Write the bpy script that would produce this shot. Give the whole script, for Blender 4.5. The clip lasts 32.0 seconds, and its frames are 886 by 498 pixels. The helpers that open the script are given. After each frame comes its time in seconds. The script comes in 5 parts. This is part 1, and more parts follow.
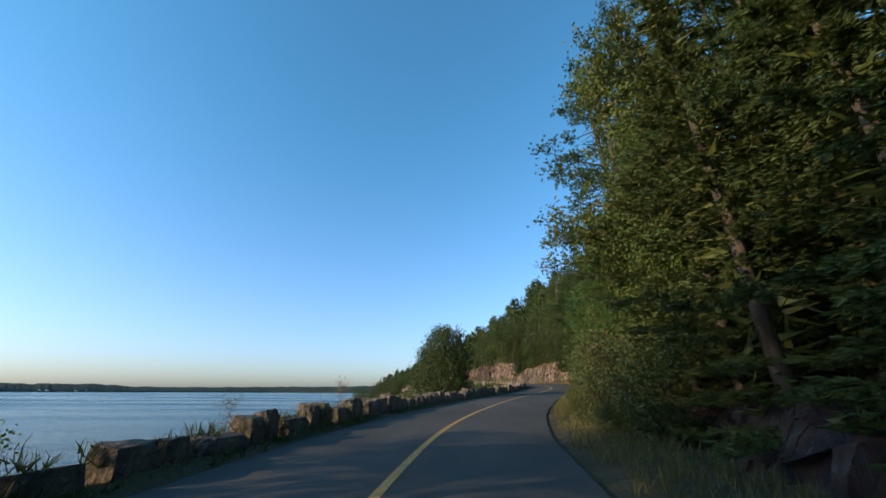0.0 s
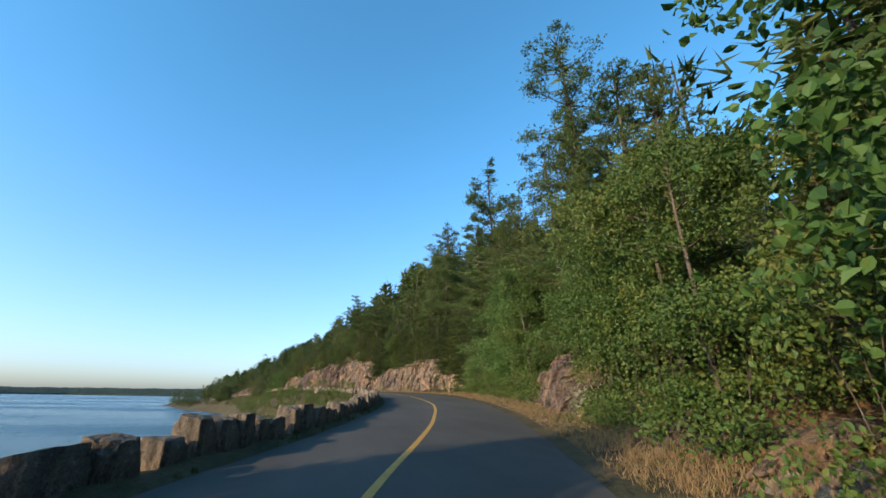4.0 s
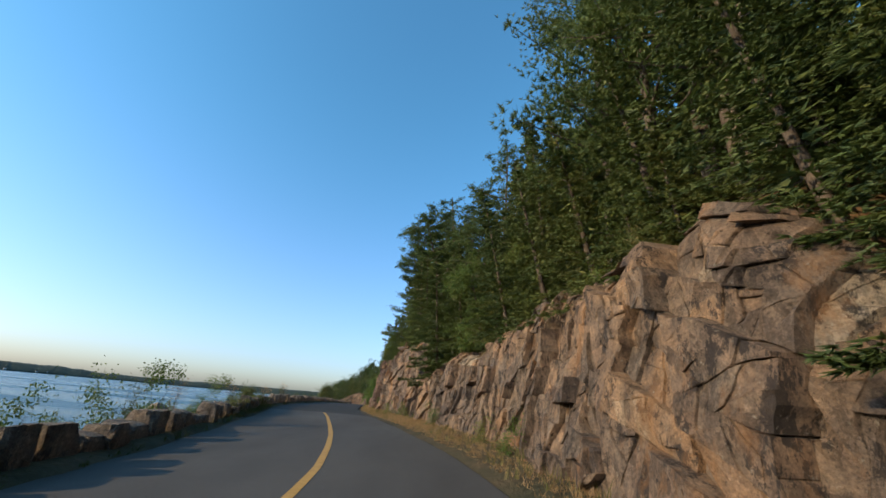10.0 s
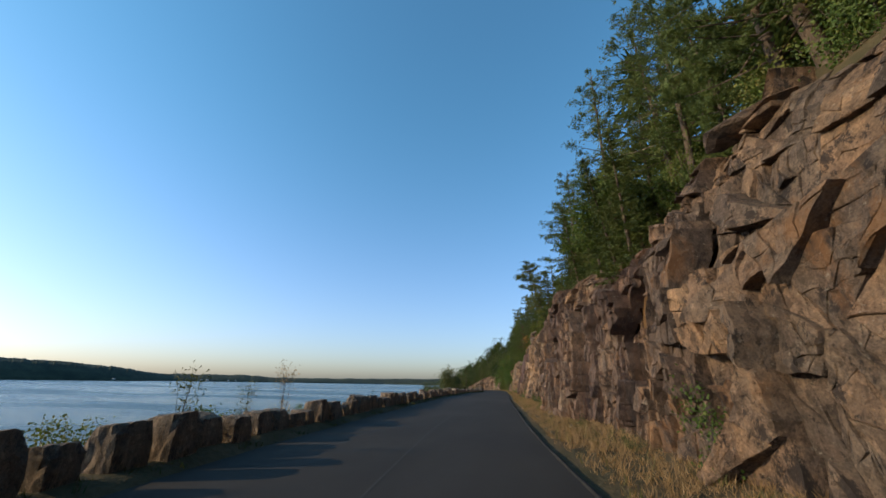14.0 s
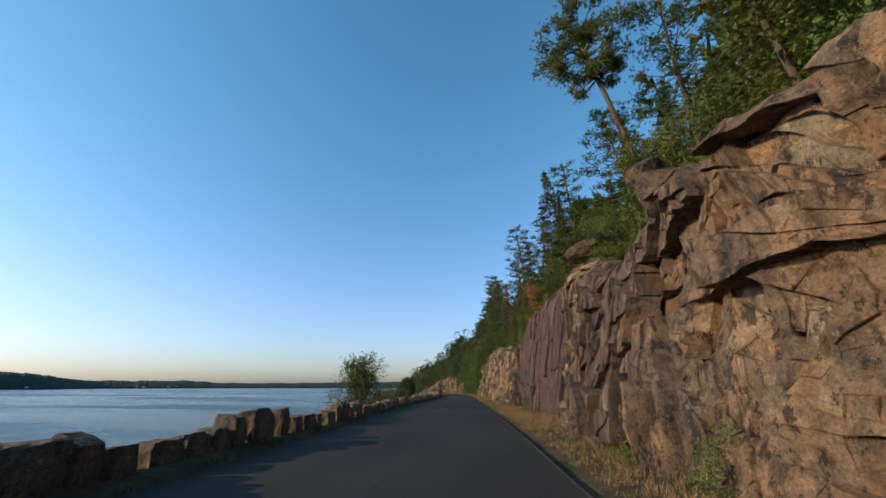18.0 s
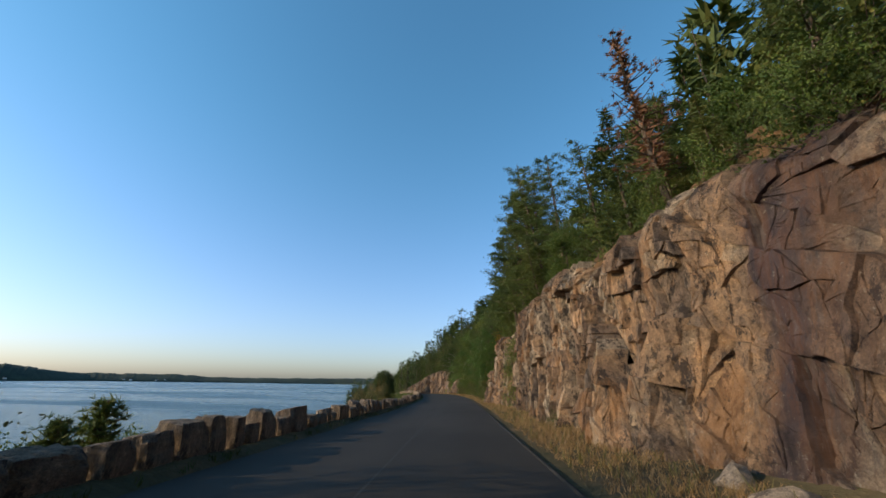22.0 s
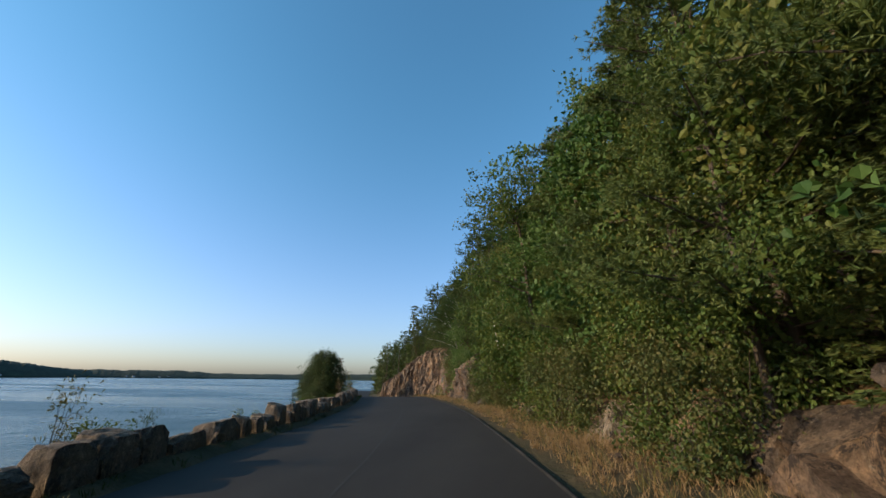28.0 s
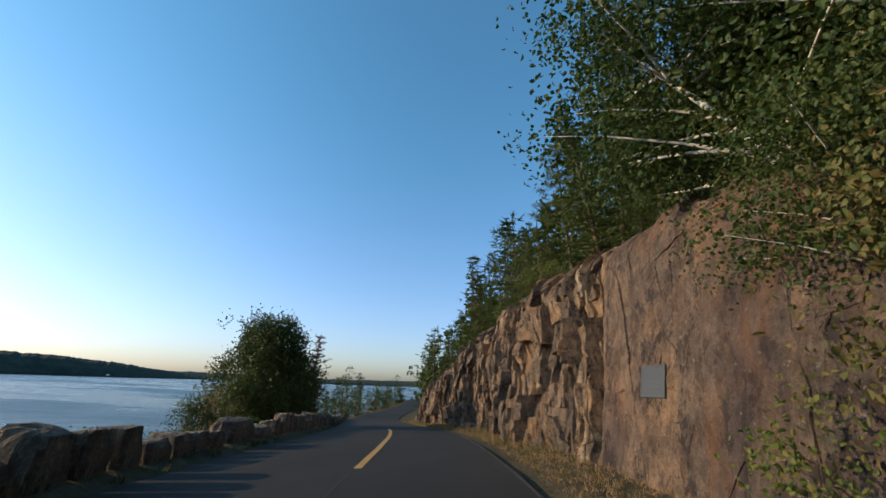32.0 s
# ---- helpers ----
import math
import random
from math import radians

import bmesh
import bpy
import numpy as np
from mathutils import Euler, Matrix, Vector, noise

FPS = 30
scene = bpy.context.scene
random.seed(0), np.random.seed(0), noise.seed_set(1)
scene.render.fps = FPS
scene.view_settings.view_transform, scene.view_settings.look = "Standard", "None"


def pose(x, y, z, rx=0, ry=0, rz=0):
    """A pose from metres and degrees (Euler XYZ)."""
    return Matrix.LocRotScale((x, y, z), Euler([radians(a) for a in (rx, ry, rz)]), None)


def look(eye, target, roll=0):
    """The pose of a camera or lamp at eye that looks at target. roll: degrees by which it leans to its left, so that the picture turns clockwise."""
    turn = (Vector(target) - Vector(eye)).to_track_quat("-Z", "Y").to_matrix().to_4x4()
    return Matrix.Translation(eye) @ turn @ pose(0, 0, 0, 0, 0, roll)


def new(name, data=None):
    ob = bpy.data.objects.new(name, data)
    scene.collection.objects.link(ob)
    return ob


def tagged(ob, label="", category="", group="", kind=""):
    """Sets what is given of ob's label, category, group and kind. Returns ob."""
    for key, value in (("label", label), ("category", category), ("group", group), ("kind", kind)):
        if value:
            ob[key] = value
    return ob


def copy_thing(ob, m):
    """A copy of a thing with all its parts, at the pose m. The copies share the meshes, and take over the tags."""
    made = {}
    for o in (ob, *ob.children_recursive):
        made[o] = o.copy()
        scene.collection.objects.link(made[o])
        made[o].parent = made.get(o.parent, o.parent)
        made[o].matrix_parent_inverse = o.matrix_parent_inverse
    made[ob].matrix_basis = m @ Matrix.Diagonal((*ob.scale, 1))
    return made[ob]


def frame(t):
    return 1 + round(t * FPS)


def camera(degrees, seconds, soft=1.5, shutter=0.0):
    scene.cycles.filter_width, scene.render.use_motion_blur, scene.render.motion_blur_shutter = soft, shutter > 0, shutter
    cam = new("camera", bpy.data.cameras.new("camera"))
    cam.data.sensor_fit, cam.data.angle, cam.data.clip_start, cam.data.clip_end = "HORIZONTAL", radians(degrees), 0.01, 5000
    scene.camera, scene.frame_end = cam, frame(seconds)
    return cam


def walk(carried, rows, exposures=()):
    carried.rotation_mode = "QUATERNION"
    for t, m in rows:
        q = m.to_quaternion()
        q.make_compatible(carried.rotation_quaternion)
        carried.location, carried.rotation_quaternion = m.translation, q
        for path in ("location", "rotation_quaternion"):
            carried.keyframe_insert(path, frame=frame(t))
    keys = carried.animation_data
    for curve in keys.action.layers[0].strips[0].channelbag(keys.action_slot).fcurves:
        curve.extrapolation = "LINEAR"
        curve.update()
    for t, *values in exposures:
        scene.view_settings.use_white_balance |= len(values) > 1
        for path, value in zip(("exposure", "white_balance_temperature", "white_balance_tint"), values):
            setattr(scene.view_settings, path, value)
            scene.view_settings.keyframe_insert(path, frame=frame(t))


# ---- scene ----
cam = camera(98.6, 32.0, soft=1.6)
PATH = [
    (0, (0.000, 0.000, 1.350), (0.000, 1.872, 2.055), 0.30),
    (0.5, (0.289, 4.194, 1.476), (0.320, 6.063, 2.189), 0.64),
    (1, (0.785, 8.375, 1.605), (0.888, 10.237, 2.328), 0.56),
    (1.5, (1.487, 12.484, 1.736), (1.682, 14.333, 2.471), 0.39),
    (2, (2.417, 16.435, 1.866), (2.714, 18.269, 2.607), 0.23),
    (2.5, (3.511, 20.302, 1.998), (3.909, 22.116, 2.741), 0.30),
    (4.5, (8.586, 34.656, 2.534), (9.221, 36.404, 3.272), 1.16),
    (5, (10.033, 37.964, 2.670), (10.686, 39.701, 3.417), 1.40),
    (5.5, (11.399, 41.274, 2.810), (12.060, 43.004, 3.566), 1.73),
    (6, (12.693, 44.610, 2.956), (13.337, 46.344, 3.719), 2.05),
    (6.5, (13.923, 47.997, 3.109), (14.540, 49.736, 3.880), 2.58),
    (7, (15.048, 51.318, 3.261), (15.620, 53.067, 4.043), 3.20),
    (7.5, (16.086, 54.851, 3.421), (16.589, 56.619, 4.211), 3.56),
    (8, (16.882, 58.396, 3.577), (17.305, 60.184, 4.365), 4.47),
    (8.5, (17.597, 61.942, 3.727), (17.941, 63.749, 4.512), 5.02),
    (9, (18.120, 65.636, 3.874), (18.366, 67.460, 4.656), 5.60),
    (9.5, (18.434, 69.432, 4.015), (18.572, 71.270, 4.792), 5.79),
    (10, (18.459, 73.334, 4.145), (18.465, 75.179, 4.916), 5.35),
    (10.5, (18.162, 77.248, 4.261), (18.040, 79.095, 5.019), 4.38),
    (11, (17.631, 81.197, 4.363), (17.389, 83.040, 5.100), 3.40),
    (11.5, (16.875, 85.201, 4.451), (16.529, 87.036, 5.168), 2.73),
    (12, (16.005, 89.119, 4.522), (15.589, 90.945, 5.222), 2.01),
    (12.5, (15.016, 93.157, 4.579), (14.550, 94.978, 5.263), 1.52),
    (13, (13.993, 97.104, 4.621), (13.487, 98.917, 5.295), 1.30),
    (13.5, (12.906, 101.100, 4.653), (12.384, 102.911, 5.323), 1.17),
    (14, (11.908, 105.115, 4.677), (11.385, 106.926, 5.344), 1.07),
    (14.5, (11.015, 109.195, 4.696), (10.509, 111.008, 5.371), 1.09),
    (16.5, (8.305, 126.209, 4.761), (7.919, 128.051, 5.436), 0.14),
    (17, (7.673, 130.585, 4.774), (7.310, 132.431, 5.451), -0.10),
    (17.5, (7.059, 134.873, 4.783), (6.714, 136.722, 5.461), -0.18),
    (18, (6.445, 139.161, 4.788), (6.113, 141.013, 5.468), 0.09),
    (18.5, (5.904, 143.441, 4.789), (5.587, 145.293, 5.473), 0.46),
    (19, (5.377, 147.656, 4.785), (5.070, 149.511, 5.467), 0.67),
    (19.5, (4.900, 151.973, 4.776), (4.603, 153.829, 5.459), 0.68),
    (20, (4.355, 156.276, 4.763), (4.058, 158.130, 5.451), 1.00),
    (20.5, (3.709, 160.716, 4.745), (3.412, 162.572, 5.428), 1.01),
    (21, (3.237, 165.010, 4.723), (2.932, 166.867, 5.401), 1.08),
    (21.5, (2.609, 169.363, 4.696), (2.301, 171.221, 5.368), 1.01),
    (22, (1.982, 173.716, 4.664), (1.666, 175.574, 5.334), 0.97),
    (22.5, (1.478, 178.162, 4.626), (1.159, 180.019, 5.298), 0.91),
    (23, (0.891, 182.659, 4.584), (0.577, 184.514, 5.261), 0.99),
    (23.5, (0.351, 186.938, 4.541), (0.043, 188.796, 5.216), 0.85),
    (24, (-0.222, 191.370, 4.495), (-0.519, 193.228, 5.173), 0.80),
    (24.5, (-0.699, 195.687, 4.450), (-0.996, 197.544, 5.131), 1.19),
    (26.5, (-2.984, 213.212, 4.300), (-3.304, 215.075, 4.954), 1.04),
    (27, (-3.649, 217.654, 4.273), (-3.979, 219.517, 4.921), 1.38),
    (27.5, (-4.322, 222.141, 4.249), (-4.662, 224.000, 4.902), 1.18),
    (28, (-5.046, 226.648, 4.228), (-5.394, 228.507, 4.879), 0.80),
    (28.5, (-5.890, 231.009, 4.209), (-6.258, 232.861, 4.867), 0.76),
    (29, (-6.733, 235.369, 4.191), (-7.122, 237.215, 4.856), 0.71),
    (29.5, (-7.576, 239.730, 4.174), (-7.987, 241.569, 4.844), 0.62),
    (30, (-8.561, 243.798, 4.156), (-9.005, 245.627, 4.832), 0.90),
    (30.5, (-9.681, 247.811, 4.136), (-10.165, 249.629, 4.816), 0.91),
    (31, (-10.832, 251.728, 4.113), (-11.363, 253.531, 4.799), 1.16),
    (31.5, (-12.121, 255.606, 4.085), (-12.708, 257.390, 4.773), 1.90),
    (32, (-13.416, 259.240, 4.053), (-14.057, 261.009, 4.733), 2.20),
]
walk(cam, [(t, look(eye, target, roll)) for t, eye, target, roll in PATH], [(0.0, 0.55, 5950, 1), (2.0, 0.75, 5950, 1), (5.0, 0.92, 5950, 1), (8.5, 0.92, 6000, 1), (12.0, 0.42, 6450, 4), (32.0, 0.42, 6450, 4)])

# ---- daylight: a low evening sun over the water ----
SUN_AZ, SUN_EL = radians(-114), radians(17)
world = bpy.data.worlds.new("evening_sky")
scene.world = world
world.use_nodes = True
sky = world.node_tree.nodes.new("ShaderNodeTexSky")
sky.sky_type, sky.sun_disc = "NISHITA", False
sky.sun_elevation, sky.sun_rotation = SUN_EL, SUN_AZ
sky.altitude, sky.air_density, sky.dust_density, sky.ozone_density = 0, 1.0, 0.5, 1.4
background = world.node_tree.nodes["Background"]
hazy = world.node_tree.nodes.new("ShaderNodeTexSky")
hazy.sky_type, hazy.sun_disc = "NISHITA", False
hazy.sun_elevation, hazy.sun_rotation = SUN_EL, SUN_AZ
hazy.altitude, hazy.air_density, hazy.dust_density, hazy.ozone_density = 0, 1.0, 1.6, 1.0


def sky_mix(kind, a, other, fac=1.0):
    m = world.node_tree.nodes.new("ShaderNodeMix")
    m.data_type, m.blend_type = "RGBA", kind
    m.inputs[0].default_value = 1.0
    for value, socket in ((fac, m.inputs[0]), (a, m.inputs[6]), (other, m.inputs[7])):
        if isinstance(value, (float, tuple)):
            socket.default_value = value
        else:
            world.node_tree.links.new(value, socket)
    return m.outputs[2]


# haze thickens smoothly towards the horizon all round
direction = world.node_tree.nodes.new("ShaderNodeTexCoord")
height = world.node_tree.nodes.new("ShaderNodeSeparateXYZ")
world.node_tree.links.new(direction.outputs["Generated"], height.inputs[0])
haze = world.node_tree.nodes.new("ShaderNodeMapRange")
haze.interpolation_type = "SMOOTHERSTEP"
haze.inputs["From Min"].default_value, haze.inputs["From Max"].default_value = -0.15, 0.80
haze.inputs["To Min"].default_value, haze.inputs["To Max"].default_value = 1.0, 0.0
world.node_tree.links.new(height.outputs["Z"], haze.inputs["Value"])
clear = sky_mix("MULTIPLY", sky.outputs[0], (0.65, 1.12, 1.29, 1))
milky = sky_mix("MULTIPLY", hazy.outputs[0], (0.86, 0.90, 1.28, 1))
world.node_tree.links.new(sky_mix("MIX", clear, milky, haze.outputs[0]), background.inputs[0])
background.inputs[1].default_value = 0.15
sun = new("sun", bpy.data.lights.new("sun", "SUN"))
sun.data.energy, sun.data.angle, sun.data.color = 3.3, radians(0.6), (1.0, 0.75, 0.46)
to_sun = Vector((math.sin(SUN_AZ) * math.cos(SUN_EL), math.cos(SUN_AZ) * math.cos(SUN_EL), math.sin(SUN_EL)))
sun.rotation_euler = to_sun.to_track_quat("Z", "Y").to_euler()

# ---- the line of the road: s metres along it, d metres to its right, z above it ----
ROAD_A = [(-4.13, -59.86), (-1.38, -19.95), (0.0, 0.0), (1.37, 11.91), (4.5, 23.49), (8.63, 34.76), (13.16, 45.87),
          (16.66, 57.34), (18.42, 69.2), (17.64, 81.15), (15.09, 92.87), (12.06, 104.48), (9.76, 116.25), (8.02, 128.13),
          (6.33, 140.01), (4.91, 151.93), (3.37, 163.83), (1.75, 175.72), (0.26, 187.62)]
ROAD_B = [(-1.15, 199.54), (-2.73, 211.44), (-4.5, 223.3), (-6.68, 235.1), (-9.39, 246.79),
          (-14.5, 262.0), (-20.65, 276.94), (-28.66, 290.92), (-36.47, 304.66), (-42.86, 318.93), (-48.2, 333.78),
          (-53.24, 348.94), (-58.46, 364.11), (-63.83, 379.21), (-69.33, 394.26), (-74.9, 409.29), (-80.52, 424.28), (-86.23, 439.18)]
RISE = [(-60, -1.6), (0, 0.0), (20, 0.63), (40, 1.34), (60, 2.18), (80, 2.91), (100, 3.27), (120, 3.37), (140, 3.43), (160, 3.41),
        (180, 3.3), (200, 3.1), (220, 2.94), (240, 2.84), (260, 2.74), (275, 2.5), (286, 1.9), (300, 0.9), (320, -0.3), (345, -1.0), (470, -1.4)]
BANK = [(-60, 0.3), (0, 0.3), (15, 0.48), (30, 0.93), (45, 1.51), (60, 2.26), (75, 2.31), (90, 1.15), (105, 0.2), (195, 0.35),
        (210, 0.77), (225, 1.22), (240, 1.3), (255, 1.0), (270, 0.6), (470, 0.3)]
SEA = -5.4


def spline(knots, x):
    k = np.array(knots, float)
    u, v = k[:, 0], k[:, 1]
    m = np.gradient(v, u)
    x = np.clip(np.asarray(x, float), u[0], u[-1])
    i = np.clip(np.searchsorted(u, x) - 1, 0, len(u) - 2)
    h = u[i + 1] - u[i]
    w = (x - u[i]) / h
    return ((2 * w**3 - 3 * w * w + 1) * v[i] + (w**3 - 2 * w * w + w) * h * m[i]
            + (-2 * w**3 + 3 * w * w) * v[i + 1] + (w**3 - w * w) * h * m[i + 1])


knots = np.array(ROAD_A + ROAD_B)
along = np.r_[0, np.cumsum(np.hypot(*np.diff(knots, axis=0).T))]
along = along - along[2]
S_LINE = np.arange(-60, 444, 0.5)
X_LINE = spline(np.c_[along, knots[:, 0]], S_LINE)
Y_LINE = spline(np.c_[along, knots[:, 1]], S_LINE)
TX, TY = np.gradient(X_LINE), np.gradient(Y_LINE)
TX, TY = TX / np.hypot(TX, TY), TY / np.hypot(TX, TY)
Z_LINE, B_LINE = spline(RISE, S_LINE), np.tan(np.radians(spline(BANK, S_LINE)))


def place(s, d, z=0.0):
    """World points from s, d and z above the banked road."""
    s, d, z = np.broadcast_arrays(np.asarray(s, float), np.asarray(d, float), np.asarray(z, float))
    f = lambda a: np.interp(s, S_LINE, a)
    ty, tx = f(TY), f(TX)
    return np.stack([f(X_LINE) + d * ty, f(Y_LINE) - d * tx, f(Z_LINE) + z + np.clip(d, -6, 5) * f(B_LINE)], -1)


def heading(s):
    return math.atan2(-float(np.interp(s, S_LINE, TX)), float(np.interp(s, S_LINE, TY)))


def hash2(i, j, k=0.0):
    v = np.sin(i * 127.1 + j * 311.7 + k * 74.7) * 43758.5453
    return v - np.floor(v)


def soft_noise(x, y, k=0.0):
    i, j = np.floor(x), np.floor(y)
    u, v = x - i, y - j
    u, v = u * u * (3 - 2 * u), v * v * (3 - 2 * v)
    a, b = hash2(i, j, k), hash2(i + 1, j, k)
    c, e = hash2(i, j + 1, k), hash2(i + 1, j + 1, k)
    return a + (b - a) * u + (c - a) * v + (a - b - c + e) * u * v


# ---- materials ----
def make(name, rough=0.9, metal=0.0):
    m = bpy.data.materials.new(name)
    m.use_nodes = True
    b = m.node_tree.nodes["Principled BSDF"]
    b.inputs["Roughness"].default_value, b.inputs["Metallic"].default_value = rough, metal
    b.inputs["Specular IOR Level"].default_value = 0.15 if rough > 0.75 else 0.5
    return m, m.node_tree, b


def node(nt, kind, **values):
    n = nt.nodes.new(kind)
    for key, value in values.items():
        n.inputs[key].default_value = value
    return n


def noise_node(nt, scale, detail=4.0, stretch=None, rough=0.6):
    co = nt.nodes.new("ShaderNodeTexCoord")
    n = node(nt, "ShaderNodeTexNoise", Scale=scale, Detail=detail, Roughness=rough)
    if stretch:
        mp = node(nt, "ShaderNodeMapping", Scale=stretch)
        nt.links.new(co.outputs["Object"], mp.inputs["Vector"])
        nt.links.new(mp.outputs[0], n.inputs["Vector"])
    else:
        nt.links.new(co.outputs["Object"], n.inputs["Vector"])
    return n.outputs["Fac"]


def ramp(nt, fac, stops):
    r = nt.nodes.new("ShaderNodeValToRGB")
    e = r.color_ramp.elements
    e[0].position, e[0].color = stops[0][0], (*stops[0][1], 1)
    e[1].position, e[1].color = stops[-1][0], (*stops[-1][1], 1)
    for p, c in stops[1:-1]:
        e.new(p).color = (*c, 1)
    nt.links.new(fac, r.inputs[0])
    return r.outputs[0]


def mix(nt, fac, a, b, kind="MIX"):
    m = nt.nodes.new("ShaderNodeMix")
    m.data_type, m.blend_type = "RGBA", kind
    for sock, value in ((m.inputs[0], fac), (m.inputs[6], a), (m.inputs[7], b)):
        if isinstance(value, (int, float)):
            sock.default_value = value
        elif isinstance(value, tuple):
            sock.default_value = (*value, 1)
        else:
            nt.links.new(value, sock)
    return m.outputs[2]


def bump(nt, bsdf, fac, strength, distance):
    b = node(nt, "ShaderNodeBump", Strength=strength, Distance=distance)
    nt.links.new(fac, b.inputs["Height"])
    nt.links.new(b.outputs[0], bsdf.inputs["Normal"])


def rock_material(name, tones, stain_shade=True):
    """Weathered granite: tone by block, by stains and by painted-in shade, run-off streaks, lichen, grain, pits and
    hairline cracks as relief.
    """
    m, nt, b = make(name, 0.9)
    big, mid, fine = noise_node(nt, 0.35, 5, None, 0.65), noise_node(nt, 1.7, 8, None, 0.7), noise_node(nt, 11, 8, None, 0.75)
    col = ramp(nt, big, [(0.34, tones[0]), (0.45, tones[1]), (0.55, tones[2]), (0.66, tones[3])])
    if stain_shade:
        by_block = nt.nodes.new("ShaderNodeAttribute")
        by_block.attribute_name = "tone"
        col = mix(nt, 0.6, col, ramp(nt, by_block.outputs["Fac"], [(0.0, tones[4]), (0.25, tones[0]), (0.45, tones[2]), (0.6, tones[1]), (0.85, tones[3]), (1.0, tones[5])]))
    streak = noise_node(nt, 1.1, 6, (1.3, 1.3, 0.16), 0.65)
    col = mix(nt, ramp(nt, streak, [(0.52, (0, 0, 0)), (0.64, (0.65, 0.65, 0.65))]), col, tones[4])
    col = mix(nt, 0.75, col, ramp(nt, mid, [(0.30, (0.32, 0.30, 0.31)), (0.48, (0.92, 0.90, 0.88)), (0.68, (1.55, 1.40, 1.22))]), "MULTIPLY")
    co = nt.nodes.new("ShaderNodeTexCoord")
    mp = node(nt, "ShaderNodeMapping", Scale=(1.2, 1.2, 0.75), Rotation=(0.35, 0.25, 0.0))
    nt.links.new(co.outputs["Object"], mp.inputs["Vector"])
    chip = nt.nodes.new("ShaderNodeTexVoronoi")
    chip.inputs["Scale"].default_value = 6.5
    nt.links.new(mix(nt, 0.35, mp.outputs[0], mid, "ADD"), chip.inputs["Vector"])
    chip_tone = nt.nodes.new("ShaderNodeSeparateColor")
    nt.links.new(chip.outputs["Color"], chip_tone.inputs[0])
    col = mix(nt, 0.5, col, ramp(nt, chip_tone.outputs[0], [(0.0, (0.35, 0.34, 0.35)), (0.3, (0.9, 0.88, 0.87)), (1.0, (1.4, 1.32, 1.25))]), "MULTIPLY")
    speck, grit = noise_node(nt, 6.0, 8, (1.0, 1.0, 0.8), 0.8), noise_node(nt, 30, 5, None, 0.7)
    col = mix(nt, 0.8, col, ramp(nt, speck, [(0.34, (0.34, 0.33, 0.34)), (0.47, (0.95, 0.93, 0.92)), (0.53, (1.0, 0.98, 0.96)), (0.66, (1.6, 1.5, 1.38))]), "MULTIPLY")
    col = mix(nt, 0.6, col, ramp(nt, grit, [(0.34, (0.5, 0.5, 0.5)), (0.66, (1.5, 1.46, 1.4))]), "MULTIPLY")
    black = noise_node(nt, 2.6, 9, (1.0, 1.0, 0.6), 0.78)
    col = mix(nt, ramp(nt, black, [(0.54, (0, 0, 0)), (0.57, (0.85, 0.85, 0.85))]), col, tuple(c * 0.5 for c in tones[4]))
    rust = noise_node(nt, 0.8, 7, (1.0, 1.0, 0.5), 0.7)
    col = mix(nt, ramp(nt, rust, [(0.55, (0, 0, 0)), (0.64, (0.5, 0.5, 0.5))]), col, (tones[3][0] * 0.95, tones[3][1] * 0.72, tones[3][2] * 0.5))
    col = mix(nt, ramp(nt, fine, [(0.60, (0, 0, 0)), (0.67, (0.6, 0.6, 0.6))]), col, tones[5])
    col = mix(nt, ramp(nt, fine, [(0.33, (0.75, 0.75, 0.75)), (0.41, (0, 0, 0))]), col, tuple(c * 0.4 for c in tones[4]))
    if stain_shade:
        at = nt.nodes.new("ShaderNodeAttribute")
        at.attribute_name = "stain_shade"
        run = noise_node(nt, 1.6, 7, (1.6, 1.6, 0.10), 0.68)
        dark = ramp(nt, run, [(0.34, (0.034, 0.028, 0.033)), (0.46, (0.074, 0.056, 0.062)), (0.54, (0.104, 0.058, 0.047)), (0.64, (0.125, 0.103, 0.102)), (0.74, (0.25, 0.20, 0.155))])
        dark = mix(nt, 0.7, dark, ramp(nt, mid, [(0.3, (0.5, 0.5, 0.5)), (0.7, (1.4, 1.3, 1.2))]), "MULTIPLY")
        dark = mix(nt, ramp(nt, fine, [(0.59, (0, 0, 0)), (0.66, (0.7, 0.7, 0.7))]), dark, (0.24, 0.22, 0.18))
        col = mix(nt, at.outputs["Fac"], col, dark)
    nt.links.new(col, b.inputs["Base Color"])
    total = None
    for fac, by in ((fine, 0.7), (mid, 1.4), (speck, 0.8), (grit, 0.12), (chip_tone.outputs[1], 0.22)):
        k = nt.nodes.new("ShaderNodeMath")
        k.operation = "MULTIPLY_ADD"
        nt.links.new(fac, k.inputs[0])
        k.inputs[1].default_value = by
        if total is None:
            k.inputs[2].default_value = 0.0
        else:
            nt.links.new(total, k.inputs[2])
        total = k.outputs[0]
    bump(nt, b, total, 1.0, 0.10)
    return m


